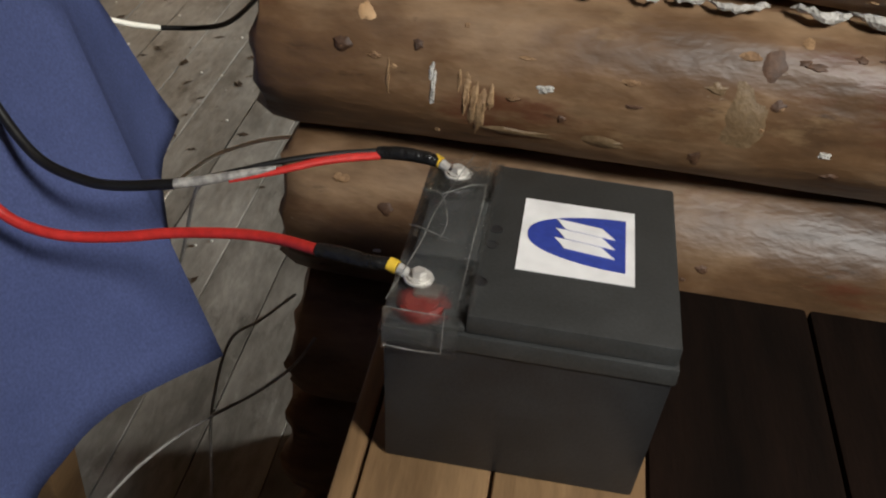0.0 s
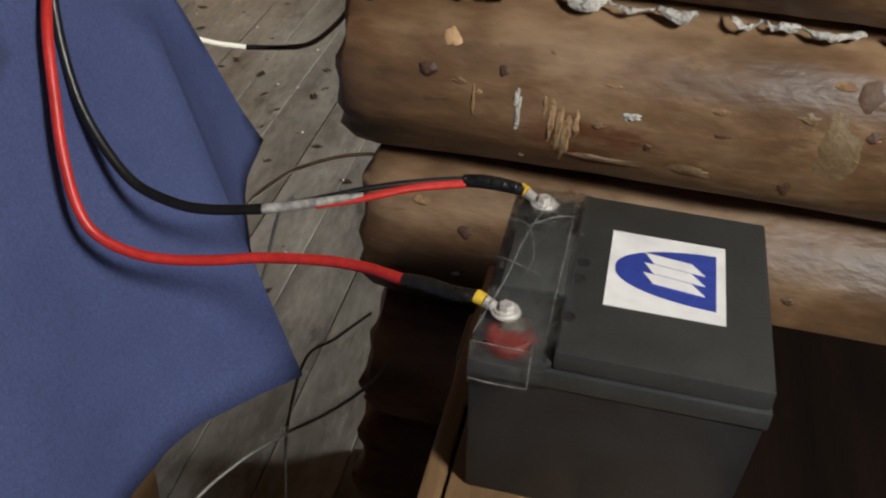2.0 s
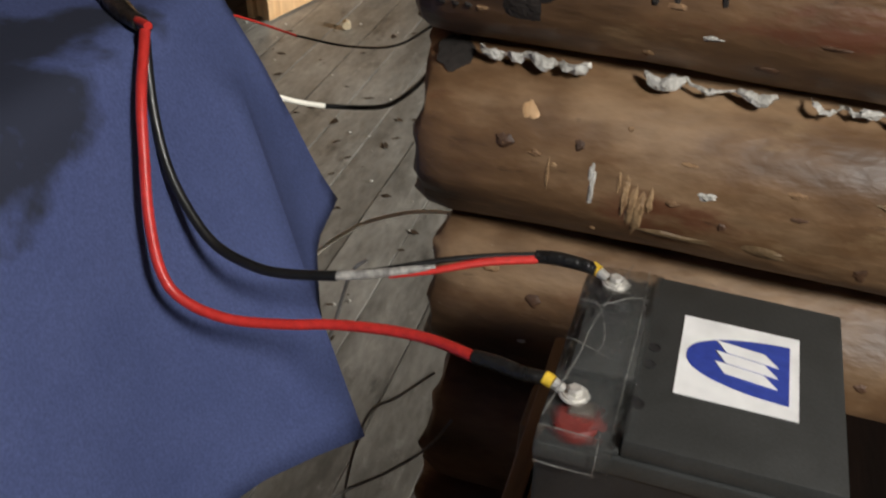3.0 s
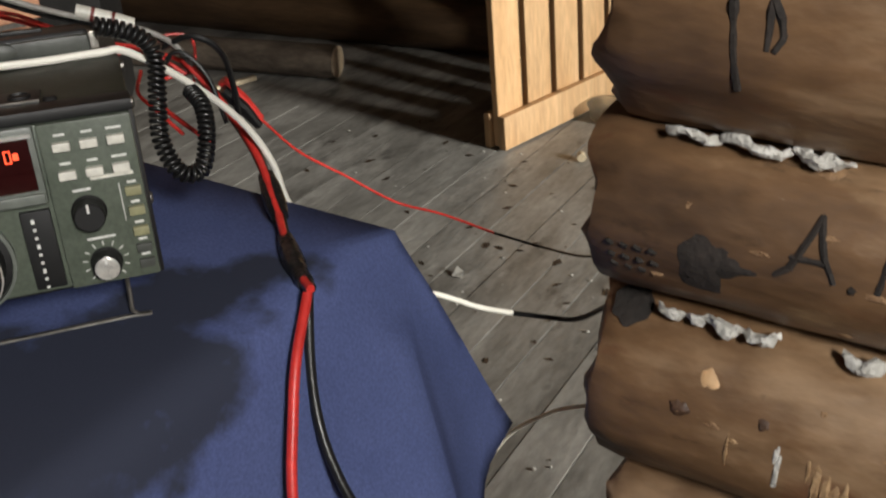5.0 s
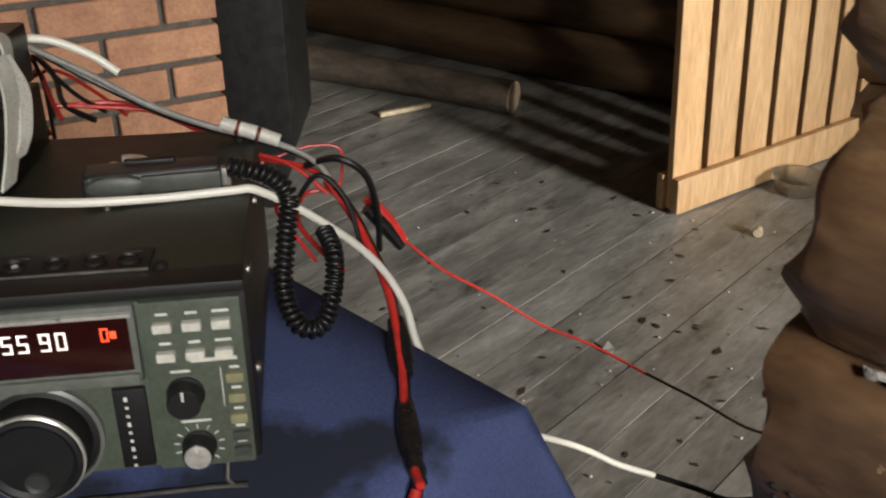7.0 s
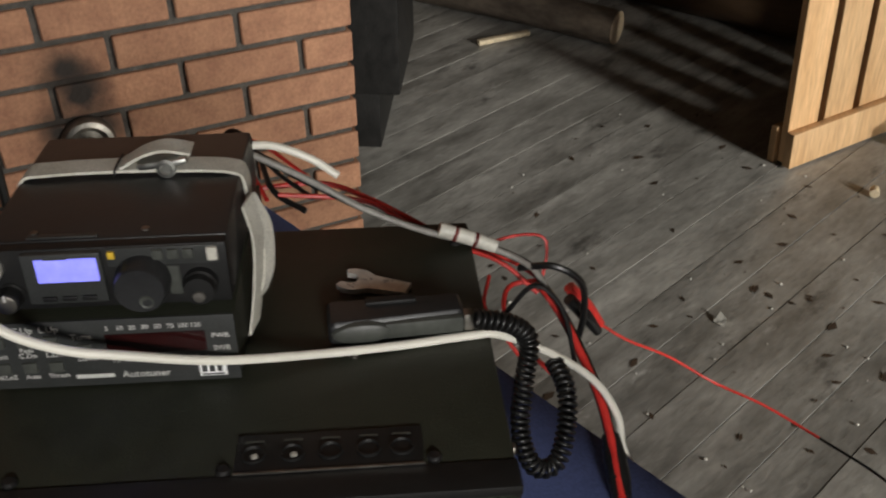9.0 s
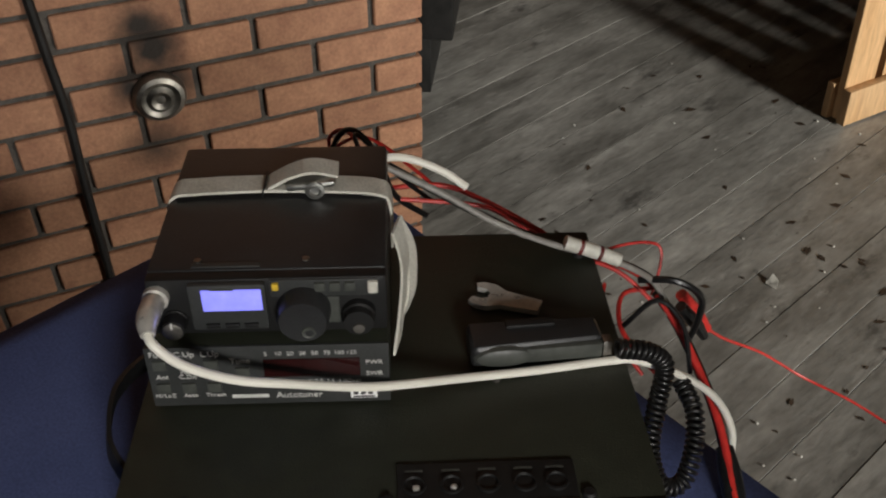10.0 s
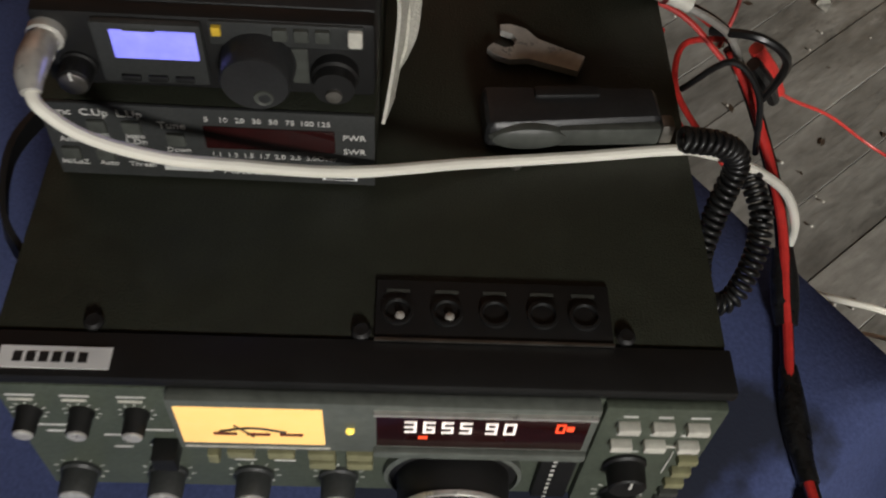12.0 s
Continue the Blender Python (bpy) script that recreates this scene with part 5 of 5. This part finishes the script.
    part("black_half", tube([(-0.597, 0.648, 0.785), (-0.588, 0.661, 0.765), (-0.582, 0.672, 0.745)], [0.005, 0.006, 0.004], 10, 4), M_BLKWIRE, cl)
    h = thing("grey_wires", None, "two thin grey wires hanging under the table", "wire")
    part("wire", tube([(-0.181, 0.607, 0.329), (-0.196, 0.581, 0.313), (-0.226, 0.552, 0.298), (-0.260, 0.523, 0.289), (-0.295, 0.486, 0.277), (-0.323, 0.442, 0.261), (-0.36, 0.37, 0.22), (-0.42, 0.25, 0.08), (-0.45, 0.1, 0.004)], 0.0016, 7, 6), M_GREYWIRE, h)
    part("wire", tube([(-0.219, 0.674, 0.321), (-0.245, 0.636, 0.313), (-0.266, 0.603, 0.309), (-0.265, 0.541, 0.271), (-0.246, 0.478, 0.235), (-0.24, 0.41, 0.15), (-0.25, 0.35, 0.004)], 0.0016, 7, 6), M_GREYWIRE, h)
    part("wire", tube([(-0.45, .80, .25), (-0.40, .72, .30), (-0.335, 0.62, .37), (-0.29, 0.565, 0.43), (-0.262, 0.545, 0.52), (-0.245, .54, .545)], 0.0016, 7, 6), M_GREYWIRE, h)


cables_on_table()


# ---- far end of the room ----
def stove():
    ang = 71.7
    s = thing("brick_stove", pose(-1.415, 1.085, 0, 0, 0, ang), "red brick stove with dark mortar joints", "stove")
    # its face lies in the local plane y = 0 and looks towards -y; x runs to the open corner at 0
    core = part("core", box((-1.36, 0.008, 0), (-0.008, 0.62, 2.3)), M_MORTAR, s, "dark mortar", 0)
    cz, z0, per, gap = 0.0627, 0.4335 - 0.0627 * 6, 0.1925, 0.0105
    def brick_mesh(w):
        bm = bmesh.new()
        add_box(bm, (0, 0, 0), (w, 0.05, cz - gap), 0.0022, seg=1)
        me = bpy.data.meshes.new("brick")
        bm.to_mesh(me)
        bm.free()
        me.materials.append(M_BRICK)
        return me
    full, half, cut = brick_mesh(per - gap), brick_mesh(per / 2 - gap - .002), brick_mesh(per * 0.6)
    for row in range(21):
        z = z0 + gap / 2 + row * cz
        x, first = 0.0, row % 2 == 0
        while x > -1.30:
            me = half if first else full
            w = (per / 2 - gap - .002) if first else (per - gap)
            ob = new("brick", me)
            ob.parent = s
            ob.location = (x - w, random.uniform(-0.0012, 0.0012), z)
            x -= w + gap
            first = False
    for row in range(21, 36):
        z = z0 + gap / 2 + row * cz
        bm = bmesh.new()
        add_box(bm, (-1.34, 0.0, z), (0, 0.05, z + cz - gap), 0.002, seg=1)
        tagged(part("brick_course", bm, M_BRICK, s), kind="stuff")
    d = thing("flue_cover", pose(-1.415, 1.085, 0, 0, 0, ang) @ Matrix.Translation((-0.4405, 0, 0.521)) @ pose(0, 0, 0, 90, 0, 0), "round steel flue cover on the brick stove", "flue cover")
    part("plate", lathe([(0.041, -0.004), (0.041, 0.006), (0.037, 0.013), (0.030, 0.016), (0.026, 0.013), (0.022, 0.012), (.0195, .014), (0.015, 0.018), (0.011, 0.0165), (0.007, .014), (.001, .0145)], 40), M_STEEL, d)
    r = thing("iron_rod", None, "thin black iron rod against the bricks", "rod")
    m = pose(-1.415, 1.085, 0, 0, 0, ang)
    part("bar", tube([m @ Vector(p) for p in ((-0.615, -0.006, 1.5), (-0.585, -0.006, 0.692), (-0.578, -0.007, 0.527), (-0.582, -0.008, 0.370), (-0.584, -0.008, 0.0))], 0.0075, 8, 4), M_IRON, r)


stove()


def iron_stove():
    s = thing("iron_stove", pose(-1.911, 1.504, 0, 0, 0, 42), "black cast iron stove standing behind the bricks", "iron stove")
    part("body", box((-0.30, 0.0, 0.16), (0.085, 0.35, 1.25), 0.008), M_IRON, s)
    part("base", box((-0.27, 0.02, 0.0), (0.03, 0.33, 0.16), 0.004), M_IRON, s)
    part("top_plate", box((-0.32, -0.015, 1.25), (0.10, 0.37, 1.28), 0.006), M_IRON, s)
    part("pipe", lathe([(0.06, 1.28), (0.06, 2.3)], 24, Matrix.Translation((-0.1, 0.18, 0))), M_IRON, s)


iron_stove()


def pallet():
    p = thing("wooden_pallet", pose(-1.121, 2.190, 0.005, -4.5, 0, 77.3), "raw pine pallet standing on its edge", "pallet")
    part("foot_board", box((0, -0.004, 0), (0.90, 0.020, 0.093), 0.003), M_PINE, p)
    for k in range(7):
        x = 0.004 + k * 0.1275
        part("slat", box((x, 0.020, 0.006 + 0.002 * (k % 2)), (x + 0.103, 0.040, 0.88 - 0.004 * (k % 3)), 0.003), M_PINE, p)
    part("top_board", box((0, -0.004, 0.785), (0.90, 0.020, 0.88), 0.003), M_PINE, p)
    part("rear_foot", box((-0.004, 0.046, 0.0), (0.90, 0.066, 0.096), 0.003), M_PINE, p)
    part("rear_top", box((0, 0.040, 0.785), (0.90, 0.060, 0.88), 0.003), M_PINE, p)


pallet()


def loose_log():
    bm = log_mesh(0.77, 0.0545, 0.007, 77, 1.0, 28)
    l = thing("loose_log", pose(-1.872, 2.465, 0.0545, 0, 0, 180 + 15.7), "short round log with bark on the floor", "log")
    part("bark", bm, M_BARK, l, smooth=60)
    part("cut_face", lathe([(0.0515, -0.003), (0.0515, 0.0), (0.033, 0.001), (0.001, 0.001)], 28, pose(-0.001, 0, 0, 0, -90, 0)), M_CUT, l, "pale sawn face")


loose_log()


def small_floor_things():
    st = thing("stick", None, "pale split stick lying on the floor", "stick")
    part("shaft", box((0, -0.010, 0.001), (0.178, 0.010, 0.016), 0.003, pose(-2.162, 2.156, 0, 0, 0, 71)), M_WOODPALE, st)
    bo = thing("plastic_bowl", pose(-0.960, 2.540, 0), "clear round plastic bowl on the floor", "bowl")
    part("bowl_shell", lathe([(0.058, 0.002), (0.066, 0.042), (0.071, 0.044), (0.071, 0.046), (0.064, 0.0445), (0.0565, 0.0045), (0.001, 0.0045)], 36, None, False), M_TUB, bo)
    ck = thing("cork", pose(-0.920, 2.238, 0.012, 90, 0, 25), "small pale wooden plug on the floor", "plug")
    part("peg", lathe([(0.010, -0.012), (0.011, -0.010), (0.012, 0.010), (0.011, 0.012)], 18), M_WOODPALE, ck)
    ch = thing("paper_scrap", pose(-0.915, 1.578, 0.001, 0, 0, 30), "torn white paper scrap on the floor", "paper scrap")
    bm = bmesh.new()
    bm.faces.new([bm.verts.new(q) for q in ((-0.012, 0.0, 0.0), (0.010, -0.012, 0.001), (0.014, 0.008, 0.006), (0.0, 0.022, 0.012))])
    bmesh.ops.solidify(bm, geom=bm.faces[:], thickness=0.0006)
    part("scrap", bm, M_CHIP, ch, "", 0)
    # flakes of bark and dirt
    bm = bmesh.new()
    for i in range(90):
        x, y = random.uniform(-1.6, -0.45), random.uniform(1.0, 2.3)
        a, s = random.uniform(0, 6.28), random.uniform(0.004, 0.016) * (0.5 + random.random())
        q = [Vector((x + s * math.cos(a + k * 1.57 + random.uniform(-.5, .5)) * (1 if k % 2 else 0.45), y + s * math.sin(a + k * 1.57) * (1 if k % 2 else 0.6), 0.0006 + random.uniform(0, .001))) for k in range(4)]
        bm.faces.new([bm.verts.new(p) for p in q])
    ob = part("floor_dirt", bm, M_DARKLOG, None, "", 0)
    tagged(ob, "dark flakes of bark and dirt on boards", "dirt", kind="stuff")
    bm = bmesh.new()
    for i in range(60):
        x, y = random.uniform(-1.6, -0.4), random.uniform(1.0, 2.3)
        s = random.uniform(0.0015, 0.004)
        bmesh.ops.create_icosphere(bm, subdivisions=1, radius=s, matrix=Matrix.Translation((x, y, s * 0.5)) @ Matrix.Diagonal((1, 1, 0.5, 1)))
    ob = part("floor_crumbs", bm, M_CHIP, None, "", 0)
    tagged(ob, "small pale crumbs on the floor", "crumbs", kind="stuff")


small_floor_things()
